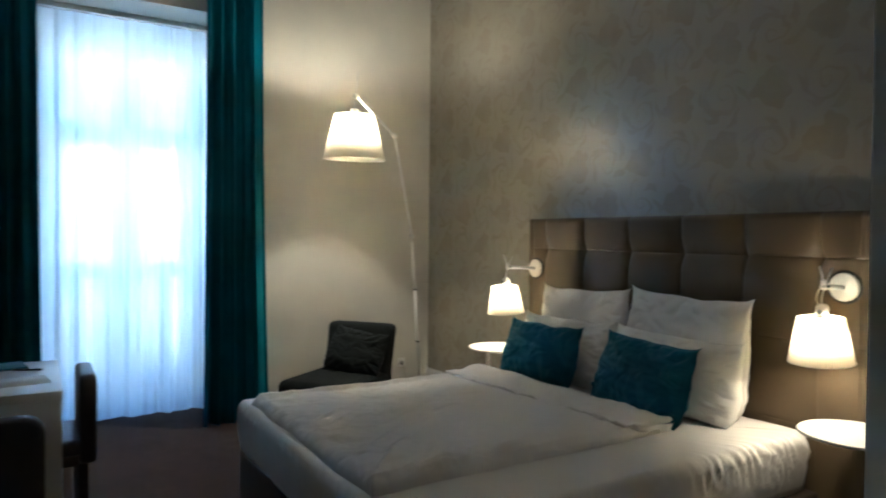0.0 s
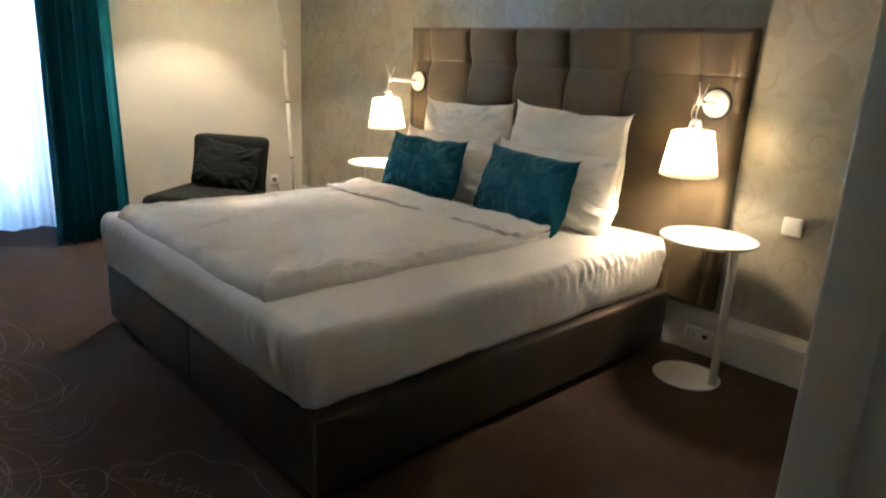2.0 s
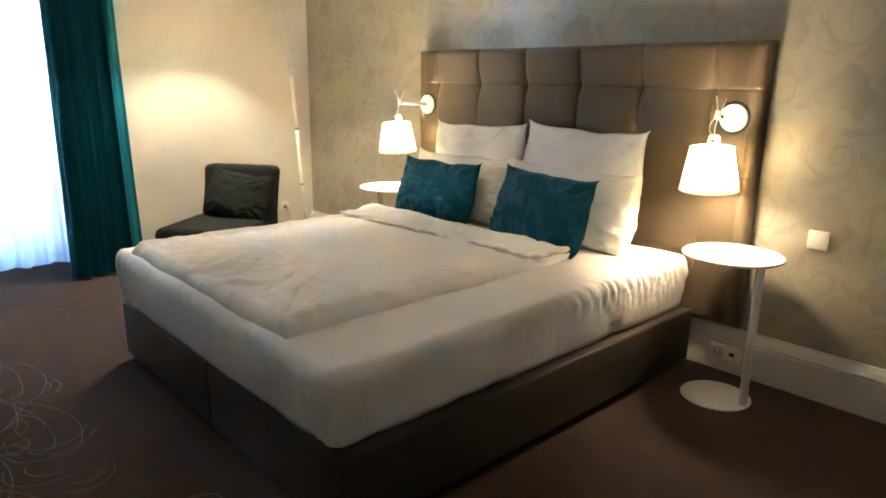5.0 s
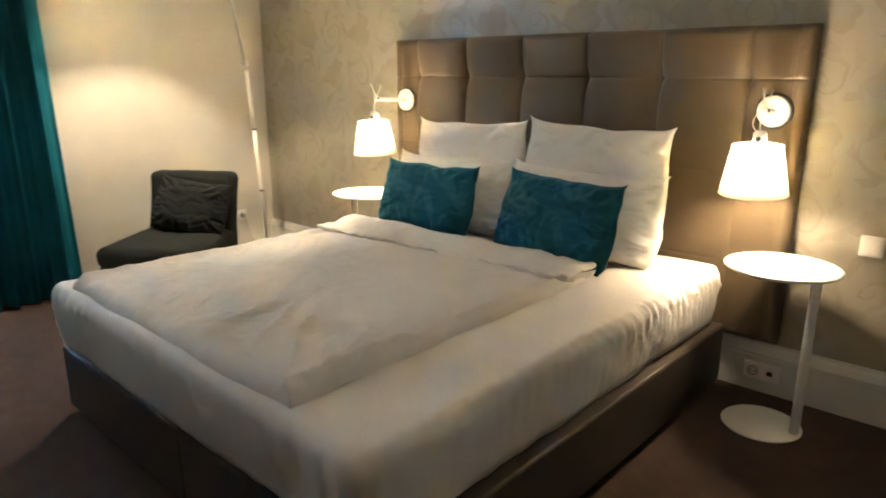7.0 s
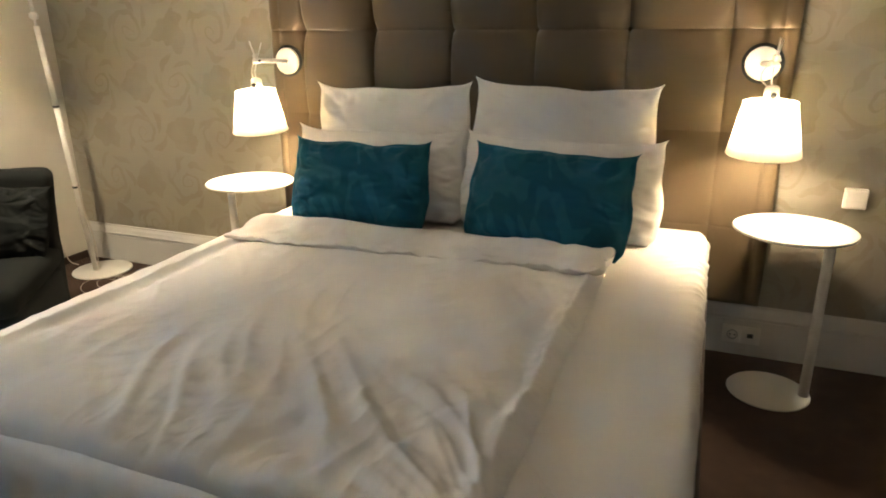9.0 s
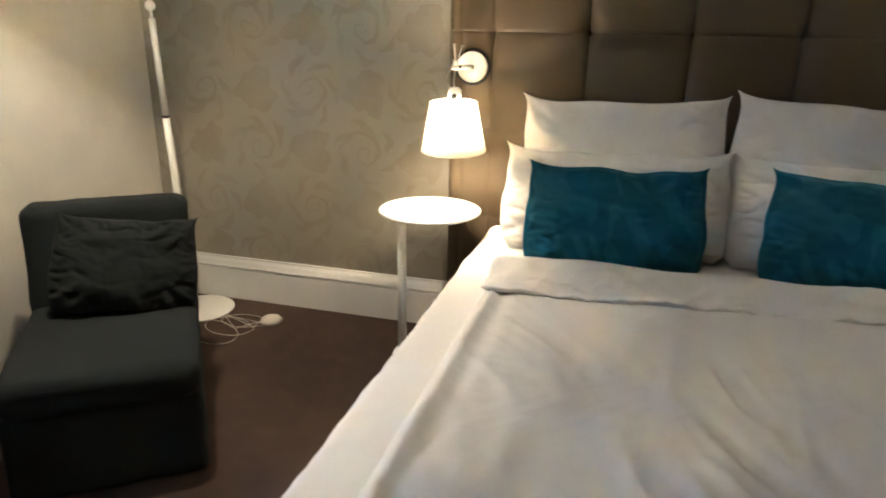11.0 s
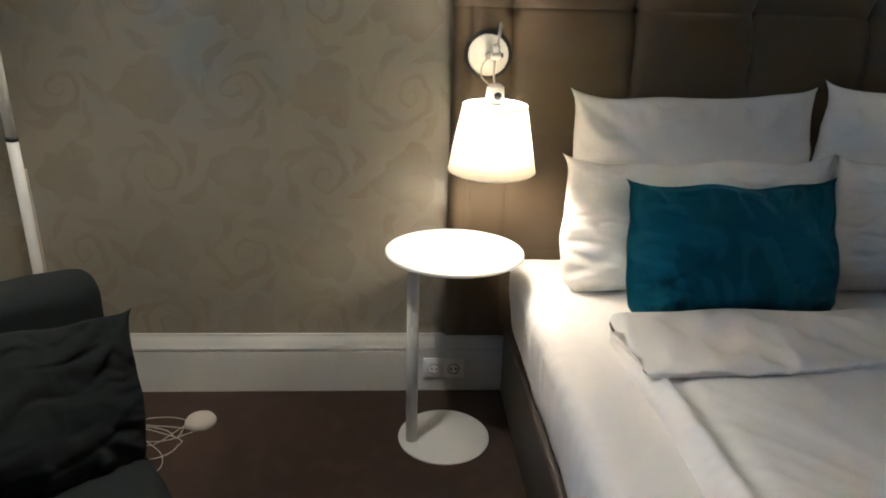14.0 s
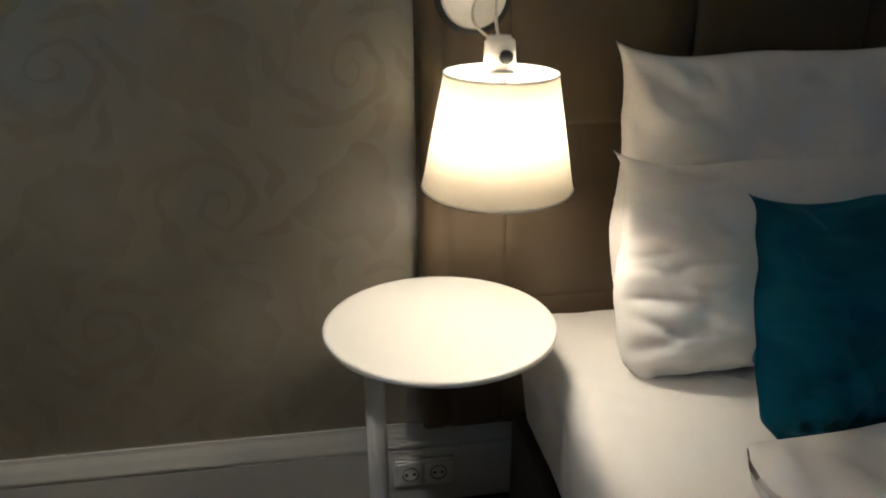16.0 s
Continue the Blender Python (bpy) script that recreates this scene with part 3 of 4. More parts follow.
def duvet_height(x, y):
    """Soft long wrinkles that run down the bed and gather toward the corner at the foot."""
    wx, wy = x + 0.12 * n3(x * 1.7, y * 1.7, 3), y + 0.12 * n3(x * 1.7, y * 1.7, 7)
    h = 0.011 * n3(x * 2.4, y * 2.8, 4)
    foot = smoothstep(-0.95, -1.9, y)
    for k, (a, f, amp) in enumerate(((1.75, 4.6, 0.008), (1.45, 7.5, 0.011), (2.05, 10.5, 0.010), (1.30, 15.0, 0.006), (0.75, 20.0, 0.003))):
        p = (wx * math.cos(a) + wy * math.sin(a)) * 0.22
        q = -wx * math.sin(a) + wy * math.cos(a)
        n = n3(p * f, q * f, 10.0 + 3 * k)
        ridge = 1 - 2.8 * math.sqrt(n * n + 0.0025)
        gate = 0.25 + 0.75 * smoothstep(-0.25, 0.3, n3(x * 1.8 + k, y * 1.8, 20 + k))
        h += amp * 1.55 * max(-0.2, ridge) * gate * (0.45 + 0.55 * foot) * (0.45 + 0.55 * smoothstep(0.7, 1.35, x))
    r = math.hypot(x - 1.775, y + 2.16)
    fan = math.atan2(y + 2.2, 1.82 - x)
    h += 0.010 * math.exp(-((r - 0.26) / 0.22) ** 2) * (0.5 - abs(n3(fan * 6.5, r * 1.6, 31)) * 2.4)
    d = min(x - 0.362, 1.770 - x)
    h += 0.010 * math.exp(-((d - 0.040) / 0.016) ** 2) - 0.008 * math.exp(-((d - 0.080) / 0.022) ** 2)
    return h + 0.0015 * n3(x * 26, y * 18, 6)


def build_duvet():
    x0, x1, y0, y1 = 0.362, 1.770, -2.160, -0.74
    duv = thing("duvet", pose(0, 0, 0), "white rumpled duvet laid flat with its top edge folded back", "duvet")

    def top(u, v):
        x, y = x0 + u * (x1 - x0), y0 + v * (y1 - y0)
        e = min(x - x0, x1 - x, y - y0) / 0.042
        rise = math.sqrt(max(0, 1 - (1 - min(1, e)) ** 2))
        pucker = (0.012 * n3(y * 17, x * 4, 2) + 0.005 * n3(y * 48, x * 6, 8)) * math.exp(-min(x - x0, x1 - x) / 0.07) \
            + (0.011 * n3(x * 34, y * 5, 2) + 0.007 * n3(x * 75, y * 9, 6)) * math.exp(-(y - y0) / (0.09 + 0.06 * n3(x * 9, 5)))
        wob = 0.010 * n3(x * 5, y * 5, 12)
        return (x + wob * (1 - rise), y + wob * (1 - rise), 0.579 + 0.036 * rise + (duvet_height(x, y) + 0.8 * pucker) * rise)

    bm = sheet(280, 260, top)
    edge = [e for e in bm.edges if e.is_boundary]
    ret = bmesh.ops.extrude_edge_only(bm, edges=edge)
    for v in ret["geom"]:
        if isinstance(v, bmesh.types.BMVert):
            v.co.z = 0.572
    part("cover", bm, linen, duv)

    def fold(u, v):
        # the band turned back over the top edge; v runs round its section
        x = 0.366 + u * 1.412
        ya, yb = -1.005 + 0.10 * u + 0.016 * n3(u * 6, 3), -0.70 + 0.065 * u + 0.012 * n3(u * 5, 8)
        a = v * 2 * math.pi
        cxx, hw = (ya + yb) / 2, (yb - ya) / 2
        taper = math.sqrt(max(0.0, 1 - abs(2 * u - 1) ** 60))
        y = cxx + hw * math.copysign(abs(math.cos(a)) ** 0.7, math.cos(a)) * (0.96 + 0.04 * taper)
        th = (0.009 + 0.010 * smoothstep(-0.95, -0.74, y)) * (0.35 + 0.65 * taper)
        z = 0.629 + th * math.sin(a) * (1.0 if math.sin(a) > 0 else 1.0 + 2.0 * taper)
        x += (0.030 * n3(y * 7, 2.0) + 0.015 * n3(y * 19, 5.0)) * (abs(2 * u - 1) ** 10)
        if math.sin(a) > -0.2:
            s, w = x + 0.9 * y, x - 0.6 * y
            calm = smoothstep(0.0, 0.10, yb - y)
            z += 0.014 * n3(x * 3.5 + y * 4, y * 6 - x * 2, 5)
            z += calm * 0.018 * (0.6 - 2.2 * abs(n3(s * 7 + 0.8 * n3(x * 4, y * 4, 2), w * 2.4, 9))) * (0.5 + 0.5 * n3(x * 2, 4.0))
            z += calm * 0.011 * (0.6 - 2.2 * abs(n3(w * 13, s * 4, 15)))
            z += 0.004 * math.sin((y - ya) * 95) * math.exp(-(y - ya) / 0.03)
        return (x, y, z)

    bm = sheet(240, 72, fold)
    bmesh.ops.remove_doubles(bm, verts=bm.verts[:], dist=1e-5)
    part("folded_band", bm, linen, duv)
    return duv


build_duvet()


def pillow_mesh(w, h, t, seed, pinch=0.05, flange=0.0, n=72, wrinkle=1.0, full=0.55, drape=0.0):
    """Stands in the xz plane on its lower edge, thickness along y."""
    bm = bmesh.new()
    for side in (1, -1):
        def f(a, b):
            u, v = 2 * a - 1, 2 * b - 1
            k = 1 - flange
            uu, vv = min(1, abs(u) / k), min(1, abs(v) / k)
            body = (max(0, 1 - uu ** 3.2) * max(0, 1 - vv ** 3.0)) ** full
            body *= 1 + 0.22 * (-v)
            x = u * w / 2 * (1 - 1.0 * pinch * (1 - max(0.0, v) ** 9) + 1.9 * pinch * (1 - v * v) * (1 - v) / 2 - 0.05 * smoothstep(-0.8, -1.0, v))
            z = v * h / 2 * (1 - (1.35 * pinch * w / h * (1 - 0.6 * abs(u) ** 5 - 0.4 * abs(u) ** 14) + 0.35 * pinch * (1 - u * u)) * (1.0 if v > 0 else 0.2))
            x += 0.012 * n3(v * 2.2, seed, u) * (1 - abs(v) * 0.5)
            z += 0.014 * n3(u * 2.2, seed + 4, v) * (1 - abs(u) * 0.5)
            corner = (abs(u) * abs(v)) ** 2
            crease = math.sin(16 * (abs(u) - abs(v)) + seed) * corner * (1 - uu * vv) * 0.035
            crease += 0.0045 * (n3(v * 9, u * 3, seed) + 0.6 * math.sin(24 * v + 8 * u + 6 * n3(v * 4, u * 2, seed))) * smoothstep(0.55, 0.9, uu) * smoothstep(0.3, -0.6, v)
            crease += 0.005 * math.sin(26 * u + 4 * n3(u * 4, v * 2, seed)) * smoothstep(0.6, 0.92, vv)
            wr = 0.010 * n3(u * 2.4 + seed, v * 2.4, side) + 0.006 * n3(u * 6 + 2 * n3(u * 3, v * 3, seed), v * 5, seed)
            rim = smoothstep(0.4, 0.85, max(uu, vv * 0.9))
            crease += 0.008 * wrinkle * rim * max(0.0, 1 - 3.2 * abs(n3(u * 4 + 1.5 * v, v * 4 - u, seed + 9))) ** 2
            if drape:
                hang = 8.5 * (v - 0.42 * u * u - 0.12 * u) + 2.4 * n3(u * 1.6, v * 1.6, seed + 2)
                crease += side * drape * ((1 - abs(math.sin(hang))) ** 2.2) * smoothstep(1.0, 0.6, uu) * (0.45 + n3(u * 2.2, v * 3, seed + 5)) * -1.6
            y = side * (t / 2 * body + 0.002) + (wr * wrinkle + crease) * min(1, body * 2.5)
            if max(abs(u), abs(v)) > 0.999:
                y = 0.010 * n3(u * 3, v * 3, seed)
            return (x, y, z + h / 2)
        sheet(n, n, f, bm)
    bmesh.ops.remove_doubles(bm, verts=bm.verts[:], dist=1e-5)
    bmesh.ops.recalc_face_normals(bm, faces=bm.faces[:])
    return bm


def pillow(name, w, h, t, seed, m, material, label, category, group, **kw):
    ob = part(name, pillow_mesh(w, h, t, seed, **kw), material)
    ob.matrix_world = m
    return tagged(ob, label, category, group)


PB = "large white pillow leaning against the headboard"
PF = "white pillow leaning on the large pillow behind"
PT = "teal velvet cushion with a flat flanged edge"
pillow("pillow", 0.76, 0.58, 0.17, 1.0, pose(0.735, -0.285, 0.578, -7, -1.5, 0), linen, PB, "pillow", "pillows on the bed", pinch=0.055)
pillow("pillow", 0.76, 0.60, 0.17, 2.0, pose(1.475, -0.285, 0.578, -6, 1.5, 0), linen, PB, "pillow", "pillows on the bed", pinch=0.055)
pillow("pillow", 0.82, 0.41, 0.20, 3.0, pose(0.72, -0.425, 0.578, -13, -1, 0), linen, PF, "pillow", "pillows on the bed", pinch=0.05)
pillow("pillow", 0.80, 0.41, 0.20, 4.0, pose(1.51, -0.43, 0.578, -13, 0.5, 0), linen, PF, "pillow", "pillows on the bed", pinch=0.05)
pillow("cushion", 0.605, 0.375, 0.13, 5.0, pose(0.735, -0.635, 0.592, -18, 0, 4), teal_velvet, PT, "cushion", "cushions on the bed", flange=0.05, pinch=0.05, wrinkle=0.9, full=0.42)
pillow("cushion", 0.625, 0.39, 0.13, 6.0, pose(1.507, -0.655, 0.592, -19, 1, -5), teal_velvet, PT, "cushion", "cushions on the bed", flange=0.05, pinch=0.05, wrinkle=0.9, full=0.42)


# ---- bedside tables and lamps ----
def side_table(x, y, post, label, shift=(0.0, 0.0)):
    tb = thing("side_table", pose(x, y, 0), label, "table", "bedside tables")
    part("base_plate", disc(0.152, 0, 0.008, 0.003, m=pose(shift[0], shift[1], 0)), white_metal, tb)
    part("post", tube([(post, 0, 0.008), (post, 0, 0.664)], 0.0185, 24), white_metal, tb)
    part("tabletop", lathe([(0, 0.662), (0.200, 0.662), (0.208, 0.666), (0.208, 0.672), (0.205, 0.675), (0.198, 0.674), (0, 0.673)], 80), white_metal, tb)
    return tb


TB = "small round white metal side table with an off-centre post"
side_table(0.001, -0.338, -0.122, TB, (-0.014, 0.022))
side_table(2.372, -0.318, 0.125, TB)


def shade(r0, r1, h, parent, bulb, bulb_r, zb, tall=1.25):
    """Open cone shade with rims, spokes, lit bulb; its foot at z = 0."""
    t = 0.0015
    part("shade", lathe([(r0, 0), (r1, h), (r1 - t, h), (r0 - t, 0), (r0, 0)], 72), shade_cloth, parent, "pale cream parchment shade glowing from inside")
    for r, z in ((r0, 0.0), (r1, h)):
        ring = [(r * math.cos(a * math.pi / 24), r * math.sin(a * math.pi / 24), z) for a in range(49)]
        part("rim", tube(ring, 0.0018, 6, caps=False), white_metal, parent)
    for k in range(3):
        a = k * 2 * math.pi / 3 + 0.4
        part("spoke", tube([(0, 0, h - 0.004), (r1 * math.cos(a), r1 * math.sin(a), h - 0.004)], 0.0018, 6), white_metal, parent)
    part("socket", lathe([(0, zb + bulb_r * (tall - 0.1)), (0.017, zb + bulb_r * (tall - 0.1)), (0.019, h + 0.005), (0, h + 0.005)], 24), white_metal, parent)
    bm = bmesh.new()
    bmesh.ops.create_icosphere(bm, subdivisions=2, radius=bulb_r, matrix=pose(0, 0, zb) @ Matrix.Diagonal((1, 1, tall, 1)))
    part("bulb", bm, bulb, parent, "lit warm bulb")


def wall_lamp(x, zd, swing, label, reach=0.245):
    lp = thing("wall_lamp", pose(x, -0.084, zd), label, "lamp", "bedside wall lamps")
    rose = part("wall_rose", lathe([(0, 0), (0.062, 0), (0.062, 0.018), (0.058, 0.022), (0, 0.023)], 56, m=pose(0, 0, 0, 90, 0, 0)), white_metal, lp, "round white metal rose")
    # black ring put in for the shadow that the rose casts round itself
    part("shadow_ring", lathe([(0.060, -0.004), (0.074, -0.004), (0.074, 0.006), (0.060, 0.006)], 56, m=pose(0, 0, 0, 90, 0, 0)), black_plastic, rose)
    j = Vector((swing, -reach, 0.012))
    part("arm", tube([(0, -0.02, 0.0), tuple(j)], 0.0105, 16), aluminium, lp)
    joint = part("joint", lathe([(0, -0.014), (0.012, -0.014), (0.013, -0.01), (0.013, 0.01), (0.012, 0.014), (0, 0.014)], 20, m=Matrix.Translation(j) @ pose(0, 0, 0, 0, 90, 0)), aluminium, lp)
    part("screw", lathe([(0, 0), (0.006, 0), (0.006, 0.006), (0, 0.007)], 12, m=Matrix.Translation(j) @ pose(0.014, 0, 0, 0, 90, 0)), black_plastic, joint)
    part("handle", tube([tuple(j), (j.x + 0.004, j.y - 0.045, j.z + 0.085)], 0.0035, 8), aluminium, lp)
    part("handle", tube([tuple(j), (j.x + 0.018, j.y + 0.022, j.z + 0.078)], 0.0022, 8), aluminium, lp)
    part("clamp", lathe([(0, 0.0), (0.009, 0.0), (0.010, 0.004), (0.010, 0.016), (0.008, 0.019), (0, 0.019)], 16, m=Matrix.Translation(j) @ pose(0, -0.006, 0.010, 22, 0, 0)), aluminium, lp)
    hang = Vector((swing + 0.002, j.y - 0.018, -0.105))
    part("neck", tube(spline([tuple(j), (j.x - 0.004, j.y - 0.012, j.z - 0.05), (hang.x, hang.y, hang.z + 0.03)], 6), 0.0028, 8), aluminium, lp)
    loop = [tuple(j), (j.x - 0.03, j.y + 0.01, j.z - 0.02), (j.x - 0.036, j.y + 0.004, j.z - 0.055), (hang.x - 0.012, hang.y, hang.z + 0.035)]
    part("cable", tube(spline(loop, 8), 0.0022, 8), cable_plastic, lp)
    cap = part("cap", lathe([(0, -0.012), (0.026, -0.012), (0.024, 0.034), (0.021, 0.038), (0, 0.038)], 28, m=Matrix.Translation(hang)), white_metal, lp)
    part("lid", lathe([(0, 0.036), (0.017, 0.036), (0.018, 0.039), (0.017, 0.043), (0, 0.044)], 24, m=Matrix.Translation(hang)), aluminium, cap)
    part("knob", lathe([(0, 0), (0.011, 0), (0.011, 0.008), (0.009, 0.011), (0, 0.011)], 18, m=Matrix.Translation(hang) @ pose(0.004, -0.022, 0.012, 90, 0, 0)), black_plastic, cap)
    head = part("head", lathe([(0, 0.18), (0.02, 0.18), (0.02, 0.186), (0, 0.186)], 16), white_metal, lp)
    head.matrix_local = pose(hang.x, hang.y, hang.z - 0.195, 4, 0, 0)
    shade(0.125, 0.09, 0.183, head, bulb_bed, 0.040, 0.106, 1.45)
    return lp


wall_lamp(0.104, 1.224, -0.008, "brushed aluminium wall lamp with lit conical parchment shade")
wall_lamp(2.204, 1.238, 0.026, "brushed aluminium wall lamp with lit conical parchment shade", 0.215)


# ---- floor lamp ----
def floor_lamp():
    lp = thing("floor_lamp", pose(-1.25, -0.2, 0), "tall jointed aluminium floor lamp with lit parchment shade", "lamp")
    o = Vector((-1.25, -0.2, 0))
    j1, j2, j3 = Vector((-1.205, -0.371, 1.443)) - o, Vector((-0.911, -0.695, 2.23)) - o, Vector((-0.73, -1.106, 2.46)) - o
    part("base_plate", disc(0.165, 0, 0.012, 0.004), white_metal, lp)
    foot = Vector((-0.02, -0.03, 0.012))
    part("post", tube([foot, foot.lerp(j1, 0.68)], 0.0150, 16), white_metal, lp)
    part("upper_post", tube([foot.lerp(j1, 0.68), foot.lerp(j1, 0.965)], 0.0135, 16), white_metal, lp)
    part("pivot", tube([foot.lerp(j1, 0.965), j1], 0.006, 12), aluminium, lp)
    part("collar", tube([foot.lerp(j1, 0.676), foot.lerp(j1, 0.684)], 0.0165, 16), black_plastic, lp)
    part("collar", tube([foot.lerp(j1, 0.36), foot.lerp(j1, 0.368)], 0.0168, 16), black_plastic, lp)
    part("lower_arm", tube([j1, j2], 0.008, 12), aluminium, lp)
    part("tension_wire", tube([j1 + Vector((0.012, 0, 0.03)), j2 + Vector((0.012, 0, 0.02))], 0.0015, 6), aluminium, lp)
    part("upper_arm", tube([j2, j3], 0.010, 12), aluminium, lp)
    for j in (j1, j2, j3):
        part("joint", lathe([(0, -0.02), (0.018, -0.02), (0.02, -0.016), (0.02, 0.016), (0.018, 0.02), (0, 0.02)], 20, m=Matrix.Translation(j) @ pose(0, 0, 0, 90, 0, 42)), aluminium, lp)
    part("handle", tube([j3, j3 + Vector((-0.04, 0.035, 0.19))], 0.005, 8), aluminium, lp)
    hang = j3 + Vector((0.0, -0.012, -0.126))
    part("neck", tube([j3, hang], 0.004, 8), aluminium, lp)
    part("cap", lathe([(0, -0.015), (0.032, -0.015), (0.03, 0.03), (0, 0.03)], 24, m=Matrix.Translation(hang)), white_metal, lp)
    head = part("head", lathe([(0, 0.315), (0.03, 0.315), (0.03, 0.322), (0, 0.322)], 16), white_metal, lp)
    head.matrix_local = pose(hang.x, hang.y, hang.z - 0.335, 0, 2, 0)
    shade(0.223, 0.150, 0.320, head, bulb_floor, 0.030, 0.252, 1.30)
    drop = [foot.lerp(j1, 0.62) + Vector((0.02, 0, 0)), foot.lerp(j1, 0.45) + Vector((0.022, 0, 0)), foot.lerp(j1, 0.3) + Vector((0.02, 0, 0)), foot + Vector((0.03, 0, 0.2)), foot + Vector((0.03, 0.0, 0.02))]
    part("cable", tube(spline(drop, 6), 0.003, 8), cable_plastic, lp)
    return lp


floor_lamp()

sw = thing("foot_switch", pose(-0.838, -0.222, 0), "round clear foot switch with coiled cable on carpet", "switch")
part("pedal", lathe([(0, 0), (0.05, 0), (0.052, 0.008), (0.045, 0.02), (0.02, 0.026), (0, 0.026)], 36), cable_plastic, sw)
for k in range(3):
    pts = [(-0.045, -0.02, 0.006)]
    for i in range(14):
        a = i / 13 * 2 * math.pi
        pts.append((-0.13 - 0.03 * k + (0.11 + 0.015 * k) * math.cos(a + 0.5 * k), -0.04 - 0.08 * k + (0.07 + 0.02 * k) * math.sin(a + 0.3 * k), 0.004 + 0.003 * k))
    pts.append((-0.30, 0.0 + 0.015 * k, 0.004))
    part("cable", tube(spline(pts, 3), 0.0016, 6), cable_plastic, sw)


# ---- lounge chair ----
def lounge_chair():
    back_l, back_r = Vector((-1.31, -1.07, 0)), Vector((-0.88, -0.70, 0))
    mid = (back_l + back_r) / 2
    yaw = 36.0
    ch = thing("lounge_chair", pose(mid.x, mid.y, 0, 0, 0, yaw), "low armless lounge chair in dark grey-green loose cover", "chair")
    w = 0.28

    def soft(x0, x1, y0, y1, z0, z1, r):
        bm = box(x0, x1, y0, y1, z0, z1)
        bmesh.ops.bevel(bm, geom=bm.edges[:], offset=r, segments=5, profile=0.5, affect="EDGES")
        bmesh.ops.subdivide_edges(bm, edges=[e for e in bm.edges if e.calc_length() > 0.12], cuts=6, use_grid_fill=True)
        for v in bm.verts:
            v.co += Vector((n3(v.co.x * 8, v.co.y * 8, v.co.z * 8), n3(v.co.y * 8 + 5, v.co.z * 8, v.co.x * 8), n3(v.co.z * 8 + 9, v.co.x * 8, 1))) * 0.008
        return bm
    part("seat_cover", soft(-w, w, -0.72, -0.06, 0.0, 0.285, 0.03), chair_cloth, ch)
    part("seat_cushion", soft(-w - 0.006, w + 0.006, -0.73, -0.04, 0.27, 0.405, 0.055), chair_cloth, ch)
    bm = soft(-w, w, -0.075, 0.075, 0.0, 0.75, 0.045)
    for v in bm.verts:
        v.co.y += 0.09 * smoothstep(0.3, 0.75, v.co.z) - 0.07
    part("backrest", bm, chair_cloth, ch)
    for s in (-1, 1):
        for yy in (-0.66, -0.1):
            part("foot", box(s * 0.25 - 0.02, s * 0.25 + 0.02, yy - 0.02, yy + 0.02, 0.0, 0.02, 0.002), black_plastic, ch)
    return ch, Matrix.Translation(mid) @ pose(0, 0, 0, 0, 0, yaw)


chair, chair_m = lounge_chair()
pillow("cushion", 0.48, 0.37, 0.14, 8.0, chair_m @ pose(0.040, -0.262, 0.392, -24, 8, 0), chair_cloth, "dark grey-green crumpled cushion leaning on the lounge chair back", "cushion", "", pinch=0.07, wrinkle=1.0, drape=0.006)


# ---- sockets and switch ----
def plug_socket(x, z, second, m=None):
    so = thing("wall_socket", m or pose(x, -0.0225, z), "white double wall socket plate on the skirting board", "socket")
    part("plate", box(-0.076, 0.076, -0.009, 0, -0.0405, 0.0405, 0.004), white_plastic, so)
    for k, cx in enumerate((-0.0355, 0.0355)):
        fr = part("insert", box(cx - 0.0325, cx + 0.0325, -0.0125, -0.008, -0.0325, 0.0325, 0.002), white_plastic, so)
        if k == 0 or second == "plug":
            # no holes are cut: grey well and black discs carry the recess shade as colour
            part("well", lathe([(0, -0.001), (0.017, -0.001), (0.019, 0.002), (0.022, 0.002), (0.022, 0.0)], 32, m=pose(cx, -0.0125, 0, 90, 0, 0)), grey_plastic, fr)
            for px in (-0.0095, 0.0095):
                part("hole", lathe([(0, 0.0), (0.0042, 0.0), (0.0042, 0.0016), (0, 0.0016)], 10, m=pose(cx + px, -0.0122, 0, 90, 0, 0)), black_plastic, fr)
        else:
            part("data_port", box(cx - 0.012, cx + 0.012, -0.0145, -0.012, -0.008, 0.012, 0.001), black_plastic, fr)
    return so


plug_socket(0.001, 0.098, "plug")
plug_socket(2.272, 0.098, "data")
ls = thing("light_switch", pose(2.603, -0.001, 0.731), "square white light switch on the wallpaper", "switch")
part("frame", box(-0.0405, 0.0405, -0.022, 0, -0.0405, 0.0405, 0.004), white_plastic, ls)
part("rocker", box(-0.034, 0.034, -0.0275, -0.021, -0.034, 0.034, 0.0025), white_plastic, ls)
so = thing("wall_socket", pose(XL + 0.001, -0.284, 0.30), "single white wall socket on the cream wall", "socket")
part("plate", box(0, 0.01, -0.0405, 0.0405, -0.0405, 0.0405, 0.003), white_plastic, so)
part("well", lathe([(0, 0.001), (0.019, 0.001), (0.021, 0.003), (0.021, 0.0)], 28, m=pose(0.01, 0, 0, 0, 90, 0)), paper, so)
part("plug", lathe([(0, 0), (0.018, 0), (0.016, 0.028), (0, 0.03)], 20, m=pose(0.012, 0, 0, 0, 90, 0)), grey_plastic, so)
part("cable", tube(spline([(0.040, 0.0, -0.004), (0.052, 0.012, -0.04), (0.040, 0.05, -0.16), (0.045, 0.08, -0.27), (0.09, 0.10, -0.296)], 8), 0.003, 8), cable_plastic, so, "thin pale power cable")


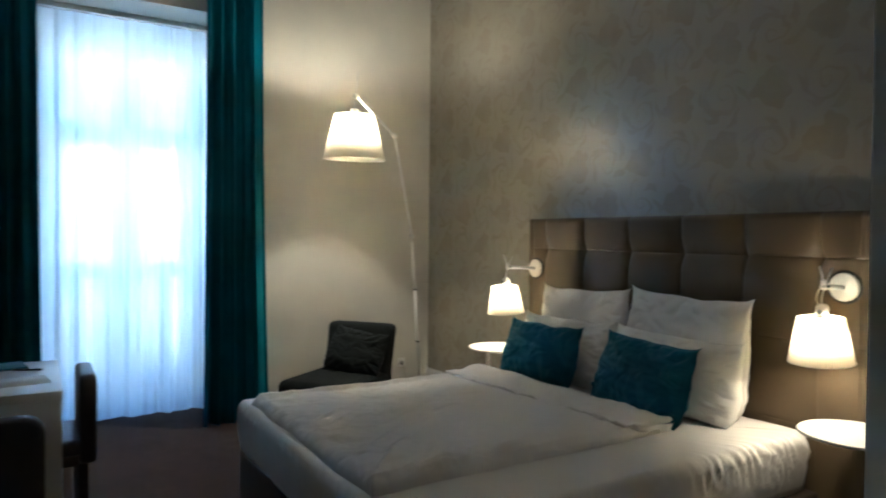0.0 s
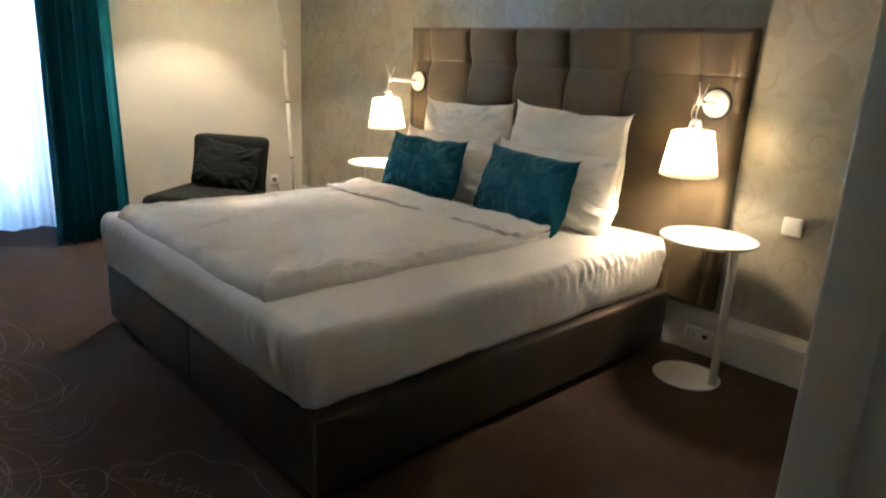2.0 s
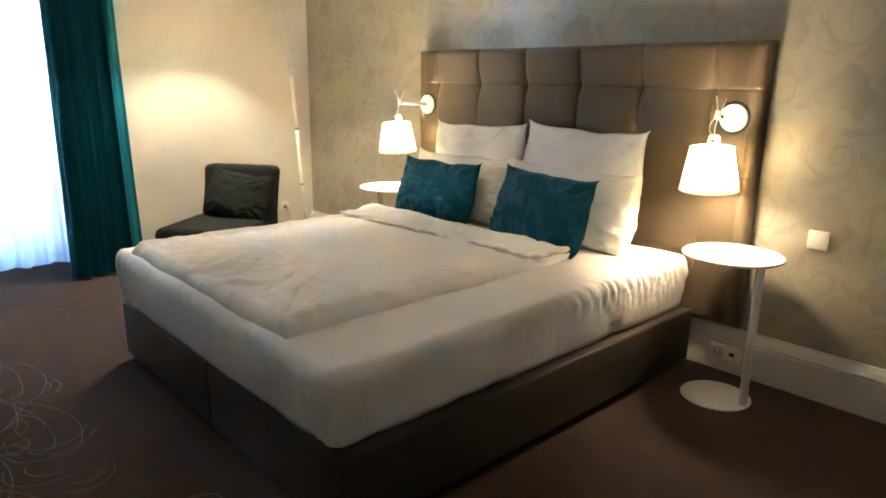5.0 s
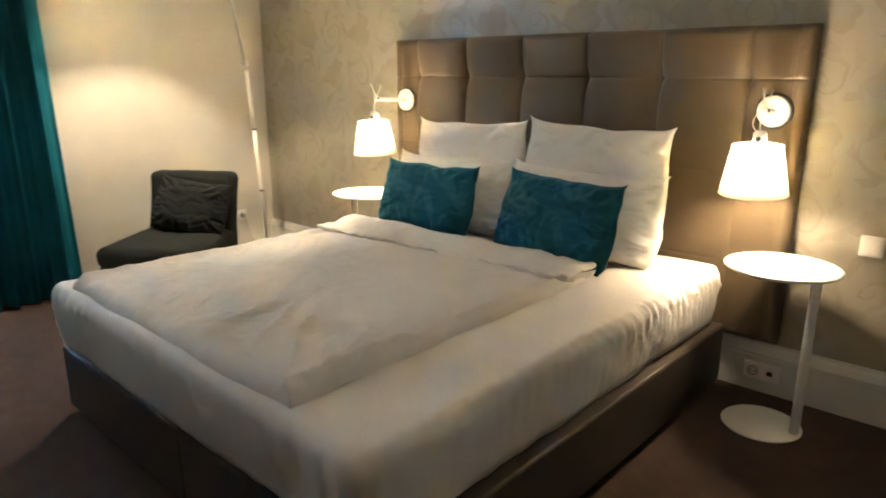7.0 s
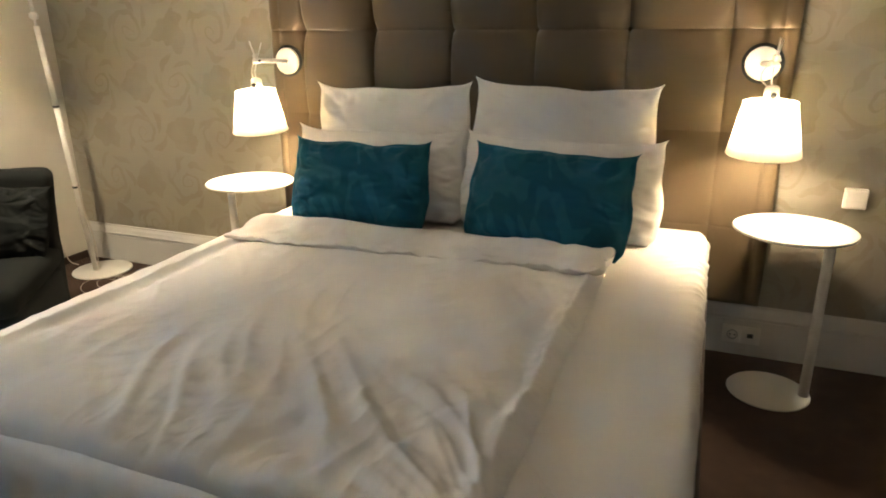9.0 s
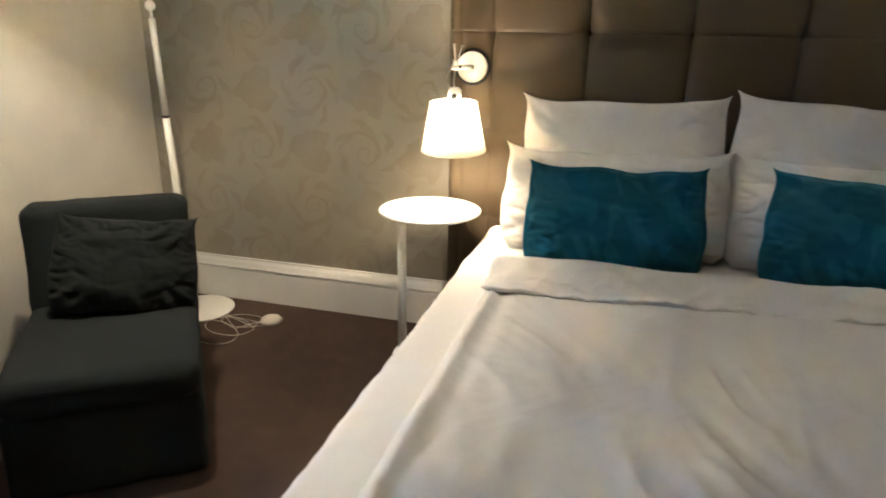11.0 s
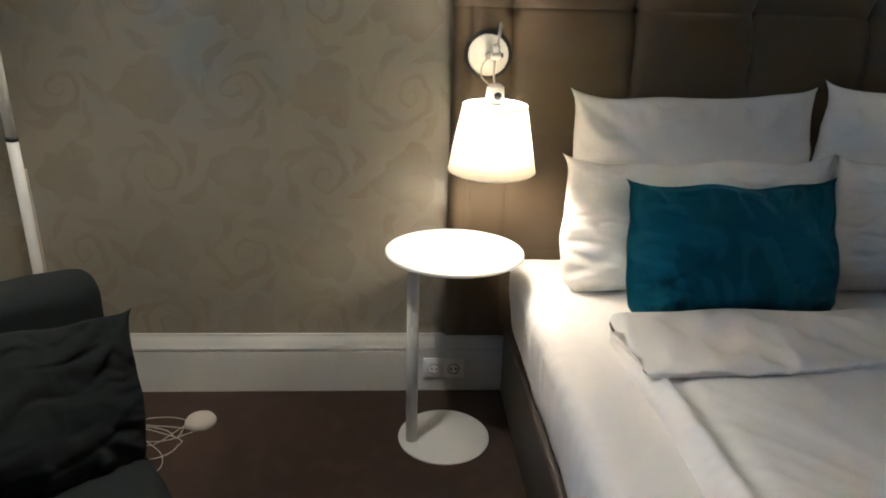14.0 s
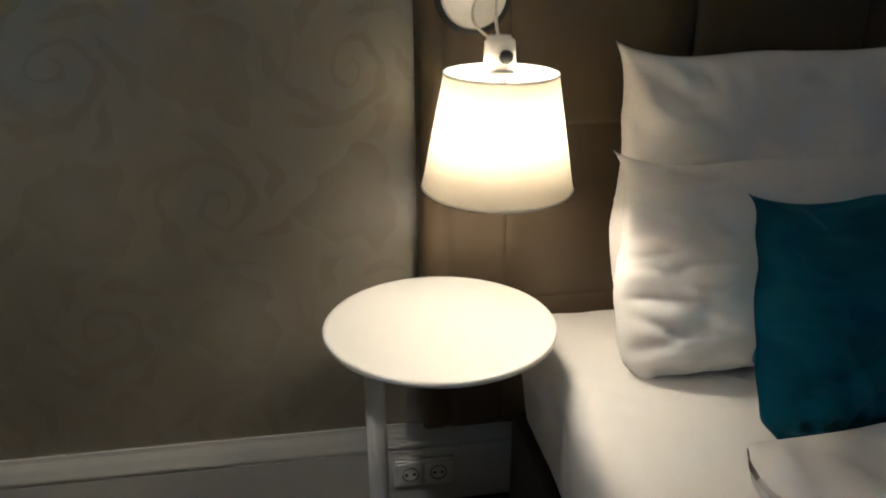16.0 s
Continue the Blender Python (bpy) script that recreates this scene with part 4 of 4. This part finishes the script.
# ---- desk and chairs ----
dk = thing("desk", pose(-0.03, -3.0, 0), "white laminate table near the window", "table")
part("tabletop", box(-0.41, 0.42, -1.45, 0, 0.71, 0.75, 0.003), desk_white, dk)
for xx in (-0.405, 0.37):
    part("side_panel", box(xx, xx + 0.045, -1.445, -0.004, 0, 0.7095, 0.003), desk_white, dk)
part("apron", box(-0.359, 0.369, -0.75, -0.71, 0.60, 0.7095, 0.003), desk_white, dk)


def dining_chair(m, label):
    ch = thing("dining_chair", m, label, "chair", "chairs at the table")
    bm = box(-0.22, 0.22, -0.22, 0.22, 0.40, 0.475)
    bmesh.ops.bevel(bm, geom=bm.edges[:], offset=0.025, segments=4, profile=0.5, affect="EDGES")
    part("seat", bm, chair_leather, ch)
    bm = box(-0.225, 0.225, 0.20, 0.275, 0.36, 0.775)
    top = [e for e in bm.edges if all(v.co.z > 0.7 for v in e.verts) and abs(e.verts[0].co.x - e.verts[1].co.x) < 0.01]
    bmesh.ops.bevel(bm, geom=top, offset=0.07, segments=7, profile=0.5, affect="EDGES")
    bmesh.ops.bevel(bm, geom=[e for e in bm.edges if e.calc_face_angle(0) > 0.6], offset=0.02, segments=3, profile=0.5, affect="EDGES")
    part("backrest", bm, chair_leather, ch)
    part("seat_frame", box(-0.2, 0.2, -0.2, 0.2, 0.35, 0.399, 0.004), dark_wood, ch)
    for sx in (-0.19, 0.19):
        for sy in (-0.19, 0.215):
            part("leg", box(sx - 0.022, sx + 0.022, sy - 0.022, sy + 0.022, 0, 0.36, 0.004), dark_wood, ch)
    return ch


dining_chair(pose(0.02, -3.13, 0), "dark brown leather chair tucked against the table end")
dining_chair(pose(0.66, -3.30, 0, 0, 0, -90), "dark brown leather chair standing at the table")
bk = tagged(part("booklet", box(-0.09, 0.09, -0.12, 0.12, 0, 0.012, 0.001), booklet_cloth), "teal folder lying on the white table", "folder")
bk.matrix_world = pose(-0.30, -3.27, 0.7502, 0, 0, 12)
pn = tagged(part("pen", tube([(0, 0, 0.005), (0.13, 0, 0.005)], 0.005, 10), black_plastic), "dark pen lying on the white table", "pen")
pn.matrix_world = pose(-0.2, -3.2, 0.7502, 0, 0, 70)
ppr = tagged(part("paper_sheet", box(-0.105, 0.105, -0.148, 0.148, 0, 0.001), paper), "loose paper sheet on the white table", "paper")
ppr.matrix_world = pose(0.1, -3.2, 0.7502, 0, 0, 8)
